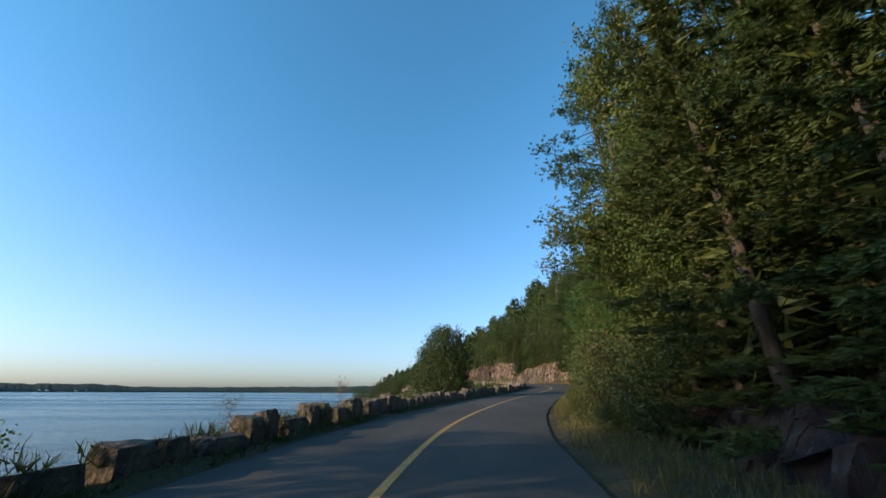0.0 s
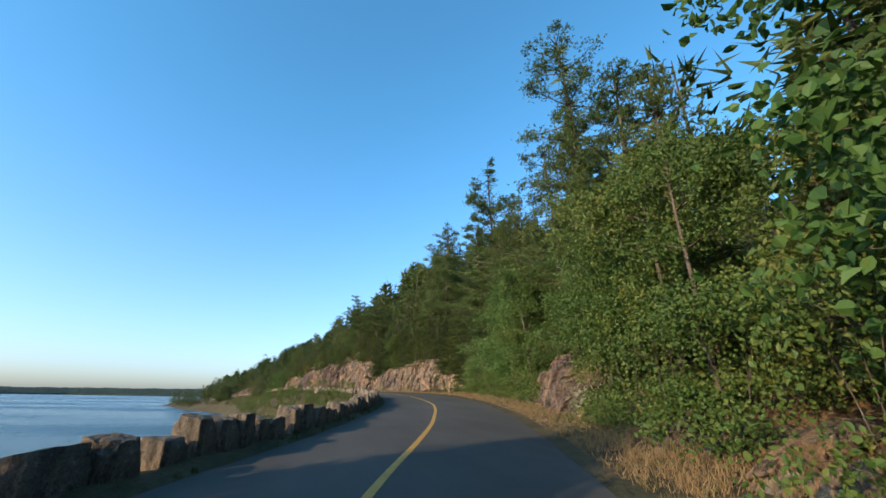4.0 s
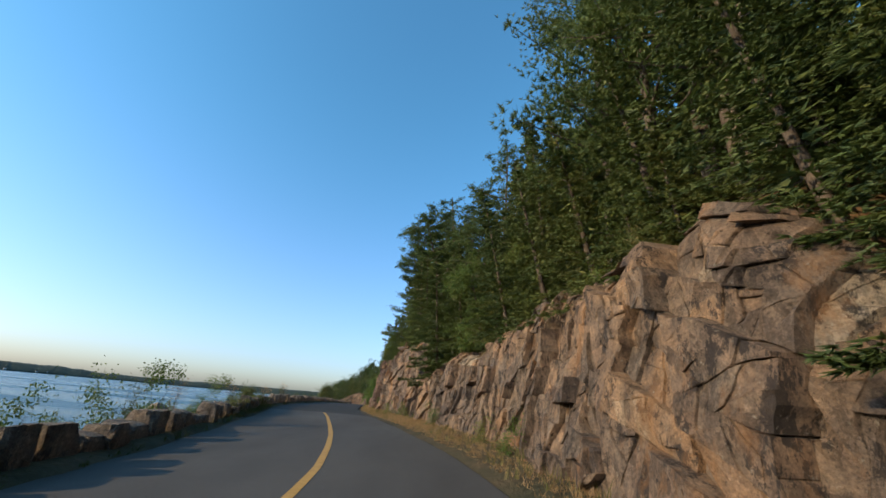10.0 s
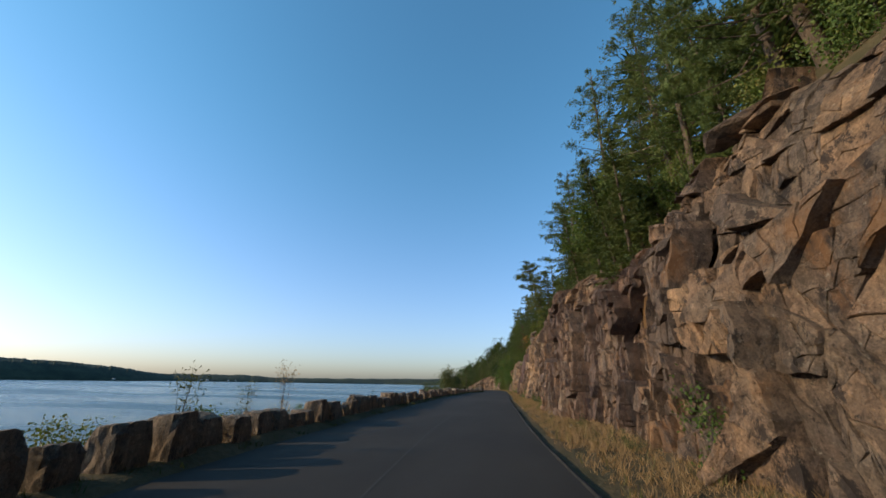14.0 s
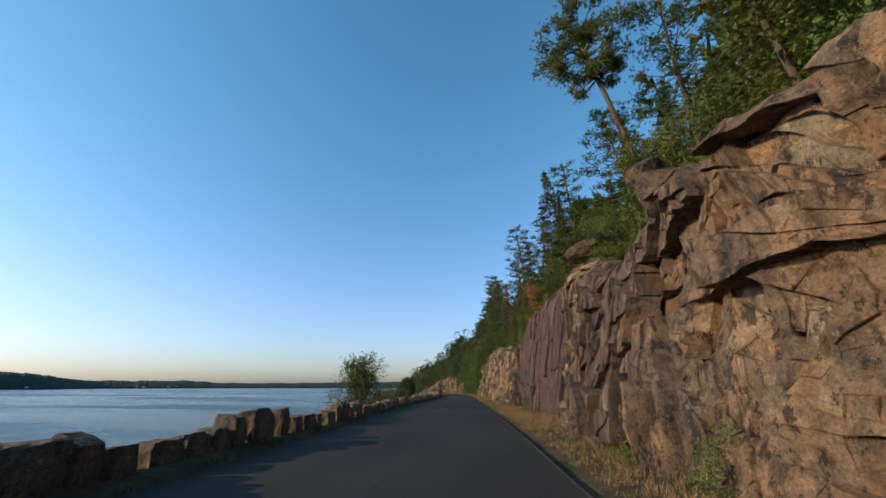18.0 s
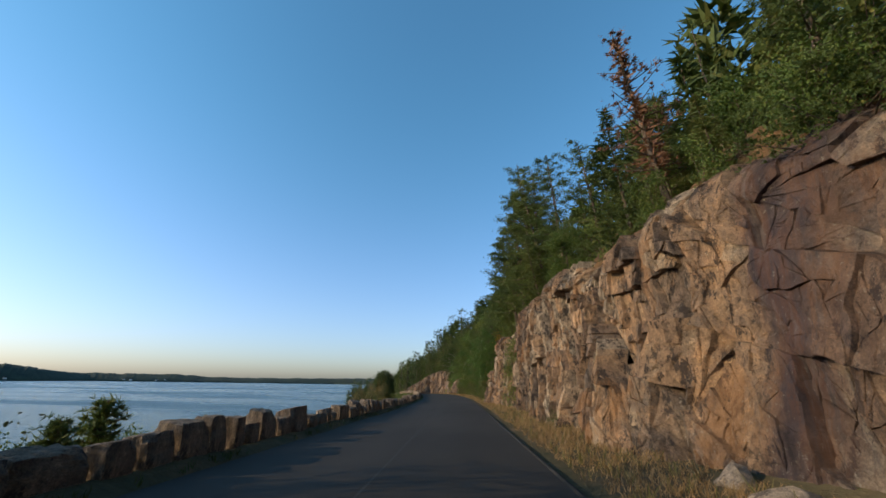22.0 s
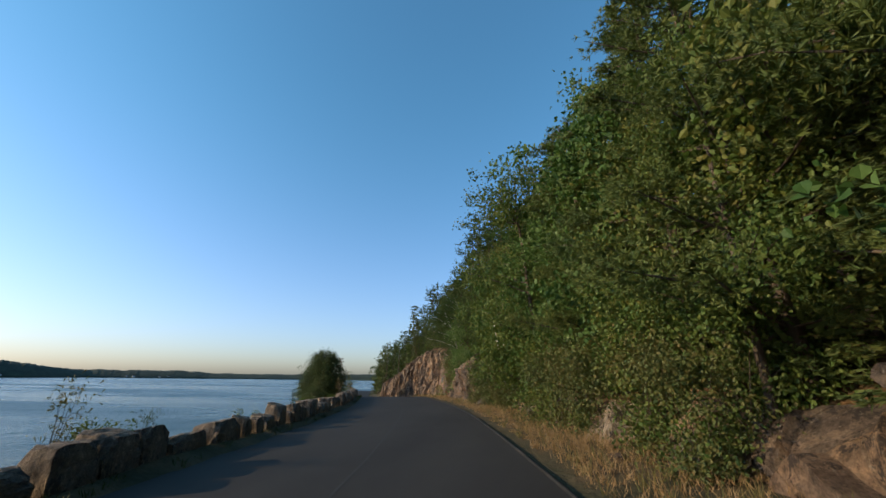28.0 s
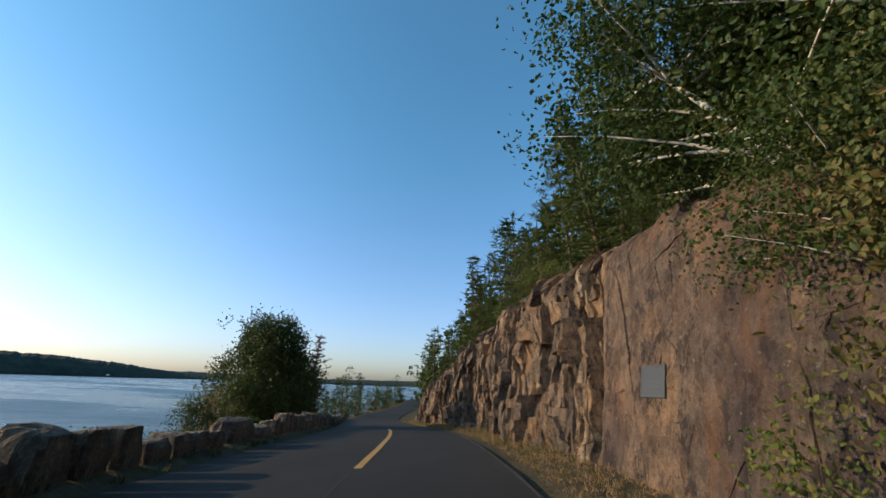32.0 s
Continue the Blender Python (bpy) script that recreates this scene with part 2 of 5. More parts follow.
ROCK = rock_material("cliff_granite", [(0.112, 0.092, 0.081), (0.218, 0.154, 0.112), (0.172, 0.141, 0.115), (0.340, 0.224, 0.134), (0.070, 0.058, 0.055), (0.389, 0.340, 0.268)])
BOULDER = rock_material("boulder_granite", [(0.207, 0.171, 0.142), (0.287, 0.232, 0.185), (0.329, 0.264, 0.210), (0.262, 0.229, 0.201), (0.128, 0.112, 0.100), (0.464, 0.409, 0.342)], stain_shade=False)
PALE = rock_material("pale_quartz", [(0.32, 0.28, 0.23), (0.38, 0.32, 0.26), (0.42, 0.35, 0.28), (0.36, 0.29, 0.22), (0.22, 0.18, 0.15), (0.5, 0.44, 0.38)], stain_shade=False)


def asphalt_material(name, light):
    m, nt, b = make(name, 0.88)
    col = ramp(nt, noise_node(nt, 0.5, 4, (1, 0.25, 1)), [(0.3, (0.039 * light, 0.034 * light, 0.030 * light)), (0.7, (0.057 * light, 0.051 * light, 0.045 * light))])
    grit = noise_node(nt, 70, 3)
    col = mix(nt, 0.6, col, ramp(nt, grit, [(0.3, (0.55, 0.55, 0.55)), (0.7, (1.25, 1.22, 1.2))]), "MULTIPLY")
    patch = noise_node(nt, 0.12, 5)
    col = mix(nt, 0.5, col, ramp(nt, patch, [(0.4, (0.8, 0.8, 0.82)), (0.6, (1.1, 1.08, 1.05))]), "MULTIPLY")
    nt.links.new(col, b.inputs["Base Color"])
    bump(nt, b, grit, 0.35, 0.01)
    return m


def plain(name, tones, scale=3.0, rough=0.9, relief=0.3, dist=0.03, stretch=None):
    m, nt, b = make(name, rough)
    f = noise_node(nt, scale, 5, stretch)
    col = ramp(nt, f, [(0.3, tones[0]), (0.5, tones[len(tones) // 2]), (0.7, tones[-1])])
    g = noise_node(nt, scale * 9, 4)
    col = mix(nt, 0.5, col, ramp(nt, g, [(0.3, (0.6, 0.6, 0.6)), (0.7, (1.2, 1.2, 1.2))]), "MULTIPLY")
    nt.links.new(col, b.inputs["Base Color"])
    if relief:
        bump(nt, b, g, relief, dist)
    return m


def leaf_material(name, tones, thin=0.35, rough=0.55, tone=""):
    m, nt, b = make(name, rough)
    b.inputs["Specular IOR Level"].default_value = 0.22
    geo, info = nt.nodes.new("ShaderNodeNewGeometry"), nt.nodes.new("ShaderNodeObjectInfo")
    add = nt.nodes.new("ShaderNodeMath")
    add.operation = "MULTIPLY_ADD"
    if tone:
        info = nt.nodes.new("ShaderNodeAttribute")
        info.attribute_name = tone
    nt.links.new(info.outputs["Fac" if tone else "Random"], add.inputs[0])
    add.inputs[1].default_value = 0.45
    half = nt.nodes.new("ShaderNodeMath")
    half.operation = "MULTIPLY"
    nt.links.new(geo.outputs["Random Per Island"], half.inputs[0])
    half.inputs[1].default_value = 0.55
    nt.links.new(half.outputs[0], add.inputs[2])
    n = len(tones) - 1
    col = ramp(nt, add.outputs[0], [(i / n, c) for i, c in enumerate(tones)])
    nt.links.new(col, b.inputs["Base Color"])
    tr, mx = nt.nodes.new("ShaderNodeBsdfTranslucent"), nt.nodes.new("ShaderNodeMixShader")
    nt.links.new(mix(nt, 0.5, col, (0.9, 1.0, 0.35), "MULTIPLY"), tr.inputs["Color"])
    mx.inputs[0].default_value = thin
    nt.links.new(b.outputs[0], mx.inputs[1])
    nt.links.new(tr.outputs[0], mx.inputs[2])
    nt.links.new(mx.outputs[0], nt.nodes["Material Output"].inputs["Surface"])
    return m


ASPHALT, OLD_ASPHALT = asphalt_material("dark_asphalt", 0.82), asphalt_material("weathered_asphalt", 1.75)
CURB = plain("asphalt_curb", [(0.016, 0.015, 0.014), (0.024, 0.022, 0.020), (0.040, 0.033, 0.028)], 4)
YELLOW = plain("yellow_road_paint", [(0.36, 0.18, 0.02), (0.46, 0.24, 0.03), (0.50, 0.28, 0.05)], 6, 0.7, 0.2, 0.005)
SEAM = plain("asphalt_seam", [(0.042, 0.040, 0.037), (0.050, 0.047, 0.044), (0.058, 0.055, 0.051)], 5)
SOIL = plain("forest_floor", [(0.042, 0.040, 0.020), (0.075, 0.058, 0.030), (0.120, 0.080, 0.042)], 0.8, 0.95, 0.8, 0.08)
LITTER = plain("needle_litter", [(0.060, 0.050, 0.024), (0.115, 0.066, 0.032), (0.175, 0.100, 0.048)], 1.3, 0.95, 0.8, 0.08)
BARK = plain("grey_brown_bark", [(0.055, 0.042, 0.032), (0.10, 0.076, 0.058), (0.17, 0.13, 0.10)], 5, 0.95, 0.8, 0.03, (1, 1, 0.3))
DEAD_STALK = plain("dried_stalk", [(0.025, 0.019, 0.014), (0.045, 0.034, 0.025), (0.075, 0.056, 0.040)], 9, 0.95, 0.5, 0.01)
BIRCH = plain("white_birch_bark", [(0.25, 0.21, 0.18), (0.62, 0.56, 0.50), (0.72, 0.68, 0.62)], 4, 0.8, 0.4, 0.01, (1, 1, 2.5))
PINE_LEAF = leaf_material("pine_needles", [(0.046, 0.070, 0.024), (0.078, 0.114, 0.034), (0.118, 0.148, 0.042), (0.175, 0.172, 0.046)], 0.24)
SPRUCE_LEAF = leaf_material("spruce_needles", [(0.036, 0.055, 0.019), (0.064, 0.090, 0.027), (0.102, 0.120, 0.032), (0.160, 0.138, 0.038)], 0.2)
BROAD_LEAF = leaf_material("broad_leaves", [(0.034, 0.062, 0.014), (0.060, 0.100, 0.021), (0.092, 0.130, 0.028), (0.140, 0.150, 0.034), (0.170, 0.138, 0.036)], 0.32)
MAPLE_LEAF = leaf_material("maple_leaves", [(0.034, 0.070, 0.016), (0.060, 0.112, 0.024), (0.100, 0.158, 0.038), (0.230, 0.270, 0.120)], 0.34)
# broad-leaf tones darkened: the overhanging crown's shade is in the colour
SHADED_BIRCH_LEAF = leaf_material("shaded_birch_leaves", [(0.019, 0.038, 0.010), (0.034, 0.061, 0.015), (0.053, 0.081, 0.020), (0.085, 0.093, 0.025), (0.136, 0.085, 0.025)], 0.35)
DARK_LEAF = leaf_material("dark_leaves", [(0.035, 0.055, 0.017), (0.062, 0.085, 0.025), (0.103, 0.103, 0.031), (0.151, 0.103, 0.037)], 0.25)
GOLD_LEAF = leaf_material("turning_leaves", [(0.10, 0.10, 0.02), (0.20, 0.13, 0.025), (0.30, 0.14, 0.025), (0.30, 0.085, 0.02)], 0.35)
DEAD_LEAF = leaf_material("dead_needles", [(0.10, 0.055, 0.035), (0.17, 0.085, 0.05), (0.22, 0.11, 0.06)], 0.15)
DRY_GRASS = leaf_material("dry_grass", [(0.13, 0.080, 0.036), (0.25, 0.155, 0.074), (0.37, 0.240, 0.124), (0.19, 0.126, 0.058)], 0.3, 0.7)
GREEN_GRASS = leaf_material("verge_grass", [(0.040, 0.056, 0.016), (0.072, 0.083, 0.024), (0.128, 0.112, 0.040), (0.208, 0.150, 0.064)], 0.3, 0.7)
FAR_LEAF = leaf_material("far_foliage", [(0.024, 0.042, 0.013), (0.050, 0.075, 0.021), (0.072, 0.095, 0.024), (0.110, 0.110, 0.030)], 0.2, 0.6, "tone")
FAR_WOOD = plain("far_wooded_shore", [(0.018, 0.026, 0.020), (0.030, 0.040, 0.028), (0.045, 0.055, 0.036)], 0.02, 1.0, 0)
HOUSE_WALL = plain("pale_house_paint", [(0.34, 0.34, 0.33), (0.42, 0.42, 0.41), (0.48, 0.48, 0.46)], 0.3, 0.8, 0)
BRONZE, _nt, _b = make("dull_bronze", 0.65, 0.2)
_b.inputs["Base Color"].default_value = (0.06, 0.063, 0.068, 1)


def water_material():
    m, nt, b = make("sea_water", 0.12)
    b.inputs["Specular IOR Level"].default_value = 0.22
    b.inputs["IOR"].default_value = 1.33
    band = noise_node(nt, 0.012, 3, (0.35, 1.0, 1.0))
    nt.links.new(ramp(nt, band, [(0.4, (0.026, 0.066, 0.080)), (0.65, (0.044, 0.090, 0.104))]), b.inputs["Base Color"])
    rr = node(nt, "ShaderNodeMapRange")
    rr.inputs["To Min"].default_value, rr.inputs["To Max"].default_value = 0.16, 0.36
    rr.inputs["From Min"].default_value, rr.inputs["From Max"].default_value = 0.42, 0.6
    nt.links.new(band, rr.inputs["Value"])
    nt.links.new(rr.outputs[0], b.inputs["Roughness"])
    chop, swell = noise_node(nt, 1.1, 4, (0.6, 1.0, 1.0)), noise_node(nt, 0.12, 3)
    add = nt.nodes.new("ShaderNodeMath")
    add.operation = "MULTIPLY_ADD"
    nt.links.new(swell, add.inputs[0])
    add.inputs[1].default_value = 2.5
    nt.links.new(chop, add.inputs[2])
    bump(nt, b, add.outputs[0], 0.9, 0.4)
    return m


WATER = water_material()


# ---- mesh helpers ----
def mesh_of(name, verts, faces, material, smooth=False):
    me = bpy.data.meshes.new(name)
    verts, faces = np.asarray(verts, float), np.asarray(faces, int)
    k = faces.shape[1]
    me.vertices.add(len(verts))
    me.vertices.foreach_set("co", verts.ravel())
    me.loops.add(faces.size)
    me.loops.foreach_set("vertex_index", faces.ravel())
    me.polygons.add(len(faces))
    me.polygons.foreach_set("loop_start", np.arange(0, faces.size, k))
    me.polygons.foreach_set("use_smooth", np.full(len(faces), smooth))
    me.update(calc_edges=True)
    me.validate()
    me.materials.append(material)
    return me


def grid_faces(rows, cols):
    a = np.arange(rows * cols).reshape(rows, cols)
    return np.stack([a[:-1, :-1], a[:-1, 1:], a[1:, 1:], a[1:, :-1]], -1).reshape(-1, 4)


def child(name, me, parent, label=""):
    ob = new(name, me)
    ob.parent = parent
    return tagged(ob, label) if label else ob


class Pile:
    """Triangles gathered into one mesh."""

    def __init__(self):
        self.v, self.f, self.n = [], [], 0

    def add(self, v, f):
        self.v.append(np.asarray(v, float).reshape(-1, 3))
        self.f.append(np.asarray(f, int).reshape(-1, 3) + self.n)
        self.n += len(self.v[-1])

    def mesh(self, name, material, smooth=False):
        return mesh_of(name, np.concatenate(self.v), np.concatenate(self.f), material, smooth)


def tube(pile, pts, radii, n=6):
    pts, radii = np.asarray(pts, float), np.asarray(radii, float)
    t = np.gradient(pts, axis=0)
    t /= np.linalg.norm(t, axis=1)[:, None] + 1e-9
    ref = np.where(np.abs(t[:, 2:3]) > 0.9, np.array([[1.0, 0, 0]]), np.array([[0, 0, 1.0]]))
    a = np.cross(t, ref)
    a /= np.linalg.norm(a, axis=1)[:, None] + 1e-9
    b = np.cross(t, a)
    ang = np.linspace(0, 2 * np.pi, n, endpoint=False)
    v = pts[:, None] + radii[:, None, None] * (np.cos(ang)[None, :, None] * a[:, None] + np.sin(ang)[None, :, None] * b[:, None])
    f = []
    for i in range(len(pts) - 1):
        for j in range(n):
            p, q = i * n + j, i * n + (j + 1) % n
            f += [(p, q, q + n), (p, q + n, p + n)]
    pile.add(v, f)


def unit(a):
    return a / (np.linalg.norm(a, axis=-1, keepdims=True) + 1e-9)


def needles(pile, rng, centres, dirs, n, length, width, spread=0.8, flat=1.0):
    c, w = np.repeat(centres, n, 0), np.repeat(dirs, n, 0)
    w = unit(w + rng.normal(0, spread, w.shape) * [1, 1, flat])
    side = unit(np.cross(w, rng.normal(0, 1, w.shape))) * width / 2
    ln = length * rng.uniform(0.7, 1.25, (len(c), 1))
    v = np.stack([c - side, c + side, c + w * ln], 1)
    pile.add(v, np.arange(len(c) * 3))


def blades(pile, rng, centres, length, width, droop=0.5, flat=0.0, kite=False):
    """Leaves: folded and pointed near the road, plain triangles elsewhere."""
    n = len(centres)
    a = rng.normal(0, 1, (n, 3))
    a[:, 2] = a[:, 2] * (1 - flat) - droop
    a = unit(a)
    side = unit(np.cross(a, rng.normal(0, 1, (n, 3))))
    nor = np.cross(a, side)
    ln, wd = length * rng.uniform(0.65, 1.3, (n, 1)), width * rng.uniform(0.7, 1.2, (n, 1))
    if not kite:
        pile.add(np.stack([centres - a * ln / 2 - side * wd / 2, centres - a * ln / 2 + side * wd / 2, centres + a * ln * 0.6], 1), np.arange(n * 3))
        return
    lift = nor * wd * 0.16
    curl = nor * ln * rng.uniform(-0.16, 0.04, (n, 1))
    v = np.stack([centres - a * ln * 0.5, centres - a * ln * 0.22 + side * wd * 0.42 + lift, centres + a * ln * 0.14 + side * wd * 0.46 + lift, centres + a * ln * 0.55 + curl,
                  centres + a * ln * 0.14 - side * wd * 0.46 + lift, centres - a * ln * 0.22 - side * wd * 0.42 + lift], 1)
    k = np.arange(n)[:, None] * 6
    pile.add(v, np.concatenate([k + [0, 1, 2], k + [0, 2, 3], k + [0, 3, 4], k + [0, 4, 5]], 0))


# ---- tree kinds ----
def stem_line(rng, height, lean, sway=0.02, n=7):
    t = np.linspace(0, 1, n)
    p = np.zeros((n, 3))
    p[:, 2] = t * height
    p[:, 0] = lean[0] * t**1.3 + np.cumsum(rng.normal(0, sway * height / n, n))
    p[:, 1] = lean[1] * t**1.3 + np.cumsum(rng.normal(0, sway * height / n, n))
    p[0, :2] = 0
    return p


def on_line(p, h):
    return np.array([np.interp(h, p[:, 2], p[:, i]) for i in (0, 1)] + [h])


def tree_thing(name, wood, crown, woodmat, leafmat, label, category, group=""):
    top = tagged(new(name), label, category, group)
    child("trunk", wood.mesh(name + "_trunk", woodmat, True), top)
    child("crown", crown.mesh(name + "_crown", leafmat), top)
    return top


def filling(crown, rng, line, low, reach, n):
    # the shaded twigs round the stem
    h = (low + (0.97 - low) * rng.random(n) ** 1.3) * line[-1, 2]
    c = np.stack([on_line(line, x) for x in h])
    out = unit(np.c_[rng.normal(0, 1, (n, 2)), rng.normal(-0.1, 0.25, n)])
    c = c + out * (0.15 * reach * (1 - h / line[-1, 2]))[:, None]
    needles(crown, rng, c, out, 1, 0.22 * reach, 0.10, 0.3)


def pine_piles(seed, height, reach, low=0.3, lean=(0, 0), tufts=6600, length=0.13, width=0.025, per=12, gaps=0.35, limbs=True):
    rng = np.random.default_rng(seed)
    wood, crown = Pile(), Pile()
    line = stem_line(rng, height, lean)
    tube(wood, line, np.linspace(0.013 * height + 0.03, 0.025, len(line)), 6)
    cs, ds, levels = [], [], np.arange(low * height, height * 0.98, 0.066 * height)
    for h in levels:
        t = (h / height - low) / (1 - low)
        count = rng.integers(4, 7)
        turn = rng.uniform(0, 6.28)
        for k in range(count):
            if rng.random() < gaps * 0.4:
                continue
            ln = reach * (1 - t) ** 0.5 * (0.6 + 0.4 * min(1, t * 4 + 0.5)) * rng.uniform(0.45, 1.2)
            az = turn + k * 6.28 / count + rng.normal(0, 0.25)
            u = np.linspace(0, 1, 3)
            out = np.array([math.cos(az), math.sin(az), 0])
            rise = rng.uniform(-0.10, 0.16) + 0.32 * t
            pts = on_line(line, h) + u[:, None] * ln * out + np.c_[0 * u, 0 * u, ln * (rise * u + 0.10 * u**3)]
            if limbs:
                tube(wood, pts, np.linspace(0.018 + 0.011 * ln, 0.008, 3), 3)
            m = max(3, int(tufts * ln / (reach * len(levels) * 3.0)))
            # bunches of needles at the ends of the side twigs
            bunches = max(3, int(3.2 * ln))
            qb = rng.uniform(0.25, 1.03, bunches) ** 0.7
            ob = rng.normal(0, 0.26, bunches) * ln * (1.25 - qb)
            pickb = rng.integers(0, bunches, m)
            q, off = qb[pickb], ob[pickb]
            base = np.stack([np.interp(q, u, pts[:, i]) for i in range(3)], -1)
            side = np.array([-out[1], out[0], 0])
            blob = min(0.24, 0.10 + 0.05 * ln)
            base = base + off[:, None] * side + rng.normal(0, 1, (m, 3)) * [blob, blob, blob * 0.5] + [0, 0, 0.05]
            if limbs:
                core = np.stack([np.interp(qb, u, pts[:, i]) for i in range(3)], -1) + ob[:, None] * side
                needles(crown, rng, core, np.repeat(out[None], bunches, 0), 16, 0.12, 0.04, 1.0, 0.6)
            cs.append(base)
            ds.append(unit(out[None] * 0.6 + np.sign(off)[:, None] * side * 0.5 + [0, 0, 0.35]))
    needles(crown, rng, np.concatenate(cs), np.concatenate(ds), per, length, width, 0.7)
    filling(crown, rng, line, low, reach, 260 if limbs else 20)
    return wood, crown


def pine(*args, leaf=None, name="pine_tree", label="", **kw):
    wood, crown = pine_piles(*args, **kw)
    return tree_thing(name, wood, crown, BARK, leaf or PINE_LEAF, label or "tall white pine with layered blue-green needle boughs", "pine tree")


def spruce_piles(seed, height, reach, sprays=4400, length=0.17, width=0.045, per=6, low=0.06):
    rng = np.random.default_rng(seed)
    wood, crown = Pile(), Pile()
    line = stem_line(rng, height, (0, 0), 0.008)
    tube(wood, line, np.linspace(0.012 * height + 0.03, 0.015, len(line)), 6)
    cs, ds, levels = [], [], np.arange(low * height, height * 0.99, 0.048 * height)
    for h in levels:
        t = (h / height - low) / (1 - low)
        count = rng.integers(5, 8)
        turn = rng.uniform(0, 6.28)
        for k in range(count):
            ln = max(0.12, reach * (1 - t) ** 0.8 * rng.uniform(0.45, 1.25))
            if t < 0.85 and rng.random() < 0.16:
                continue
            az = turn + k * 6.28 / count + rng.normal(0, 0.2)
            out = np.array([math.cos(az), math.sin(az), 0])
            u = np.linspace(0, 1, 4)
            pts = on_line(line, h) + u[:, None] * ln * out + np.c_[0 * u, 0 * u, ln * (-0.28 * u + 0.16 * u**3)]
            m = max(2, int(sprays * ln / (reach * len(levels) * 3.2)))
            q = rng.uniform(0.12, 1.0, m) ** 0.75
            base = np.stack([np.interp(q, u, pts[:, i]) for i in range(3)], -1)
            side = np.array([-out[1], out[0], 0])
            off = rng.normal(0, 0.16, m) * ln * (1.1 - q)
            if sprays > 500:
                needles(crown, rng, base[::6] - [0, 0, 0.03], np.repeat(out[None], len(base[::6]), 0), 7, 0.13, 0.045, 0.6, 0.3)
            cs.append(base + off[:, None] * side + rng.normal(0, 0.05, (m, 3)))
            ds.append(unit(out[None] * 0.8 + np.sign(off)[:, None] * side * 0.65 + [0, 0, -0.12]))
    needles(crown, rng, np.concatenate(cs), np.concatenate(ds), per, length, width, 0.5, 0.4)
    filling(crown, rng, line, low, reach, 320 if sprays > 500 else 20)
    return wood, crown


def spruce(*args, leaf=None, name="spruce_tree", label="", **kw):
    wood, crown = spruce_piles(*args, **kw)
    return tree_thing(name, wood, crown, BARK, leaf or SPRUCE_LEAF, label or "dark green conical spruce", "spruce tree")


def broad_piles(seed, height, reach, low=0.2, clusters=170, per=11, leaf_len=0.19, leaf_wid=0.13, lean=(0, 0), stems=1, puff=0.42, limbs=14, kite=False, oval=0):
    rng = np.random.default_rng(seed)
    wood, crown = Pile(), Pile()
    cs = []
    for st in range(stems):
        az0 = rng.uniform(0, 6.28)
        fan = (0.35 * reach if stems > 1 else 0.0)
        line = stem_line(rng, height * (0.92 if stems == 1 else rng.uniform(0.7, 0.95)), (lean[0] + fan * math.cos(az0), lean[1] + fan * math.sin(az0)), 0.05, 7 if stems == 1 else 5)
        r0 = 0.010 * height + 0.02 if height > 4 else 0.006 * height
        tube(wood, line, np.linspace(r0, r0 * 0.25, len(line)), 6 if stems < 3 else 3)
        count = int(limbs / stems ** 0.5)
        for k in range(count):
            h = rng.uniform(low * 0.8, 0.88) * height * 0.92
            if h > line[-1, 2]:
                continue
            t = h / height
            az = rng.uniform(0, 6.28)
            ln = reach * rng.uniform(0.5, 1.05) * math.sqrt(max(0.15, 1 - ((t - 0.45) / 0.62) ** 2)) / stems ** 0.3
            u = np.linspace(0, 1, 4)
            out = np.array([math.cos(az), math.sin(az), 0])
            pts = on_line(line, h) + u[:, None] * ln * out + np.c_[0 * u, 0 * u, ln * (0.55 * u - 0.15 * u**3)] + rng.normal(0, 0.05, (4, 3)) * u[:, None]
            tube(wood, pts, np.linspace(0.25 * r0 + 0.005 * ln, 0.004, 4), 3)
            m = max(4, int(clusters / (count * stems)))
            q = rng.uniform(0.3, 1.05, m)
            cs.append(np.stack([np.interp(q, u, pts[:, i]) for i in range(3)], -1) + rng.normal(0, 0.15 * reach, (m, 3)) * [1, 1, 0.8])
        cs.append(line[-1] + rng.normal(0, 0.14 * reach, (max(4, clusters // 14), 3)))
    if oval:
        # a closed rounded crown down to the ground
        a, t = rng.uniform(0, 6.28, oval), rng.beta(1.15, 1.3, oval)
        r = reach * np.sin(np.pi * (0.12 + 0.84 * t ** 0.85)) ** 0.7 * rng.uniform(0.55, 1.0, oval) ** 0.6 * (0.8 + 0.35 * soft_noise(a * 1.3, t * 5, seed))
        cs.append(np.c_[r * np.cos(a), r * np.sin(a), (low + (1 - low) * t) * height])
    c = np.concatenate(cs)
    c = c[(c[:, 2] > low * height * 0.5)]
    c = np.repeat(c, per, 0) + rng.normal(0, puff * 0.5, (len(c) * per, 3))
    c[:, 2] = np.maximum(c[:, 2], 0.05)
    blades(crown, rng, c, leaf_len, leaf_wid, kite=kite)
    return wood, crown


def broadleaf(*args, leaf=None, bark=None, name="deciduous_tree", label="", category="tree", **kw):
    wood, crown = broad_piles(*args, **kw)
    return tree_thing(name, wood, crown, bark or BARK, leaf or BROAD_LEAF, label or "leafy green deciduous tree beside the road", category)


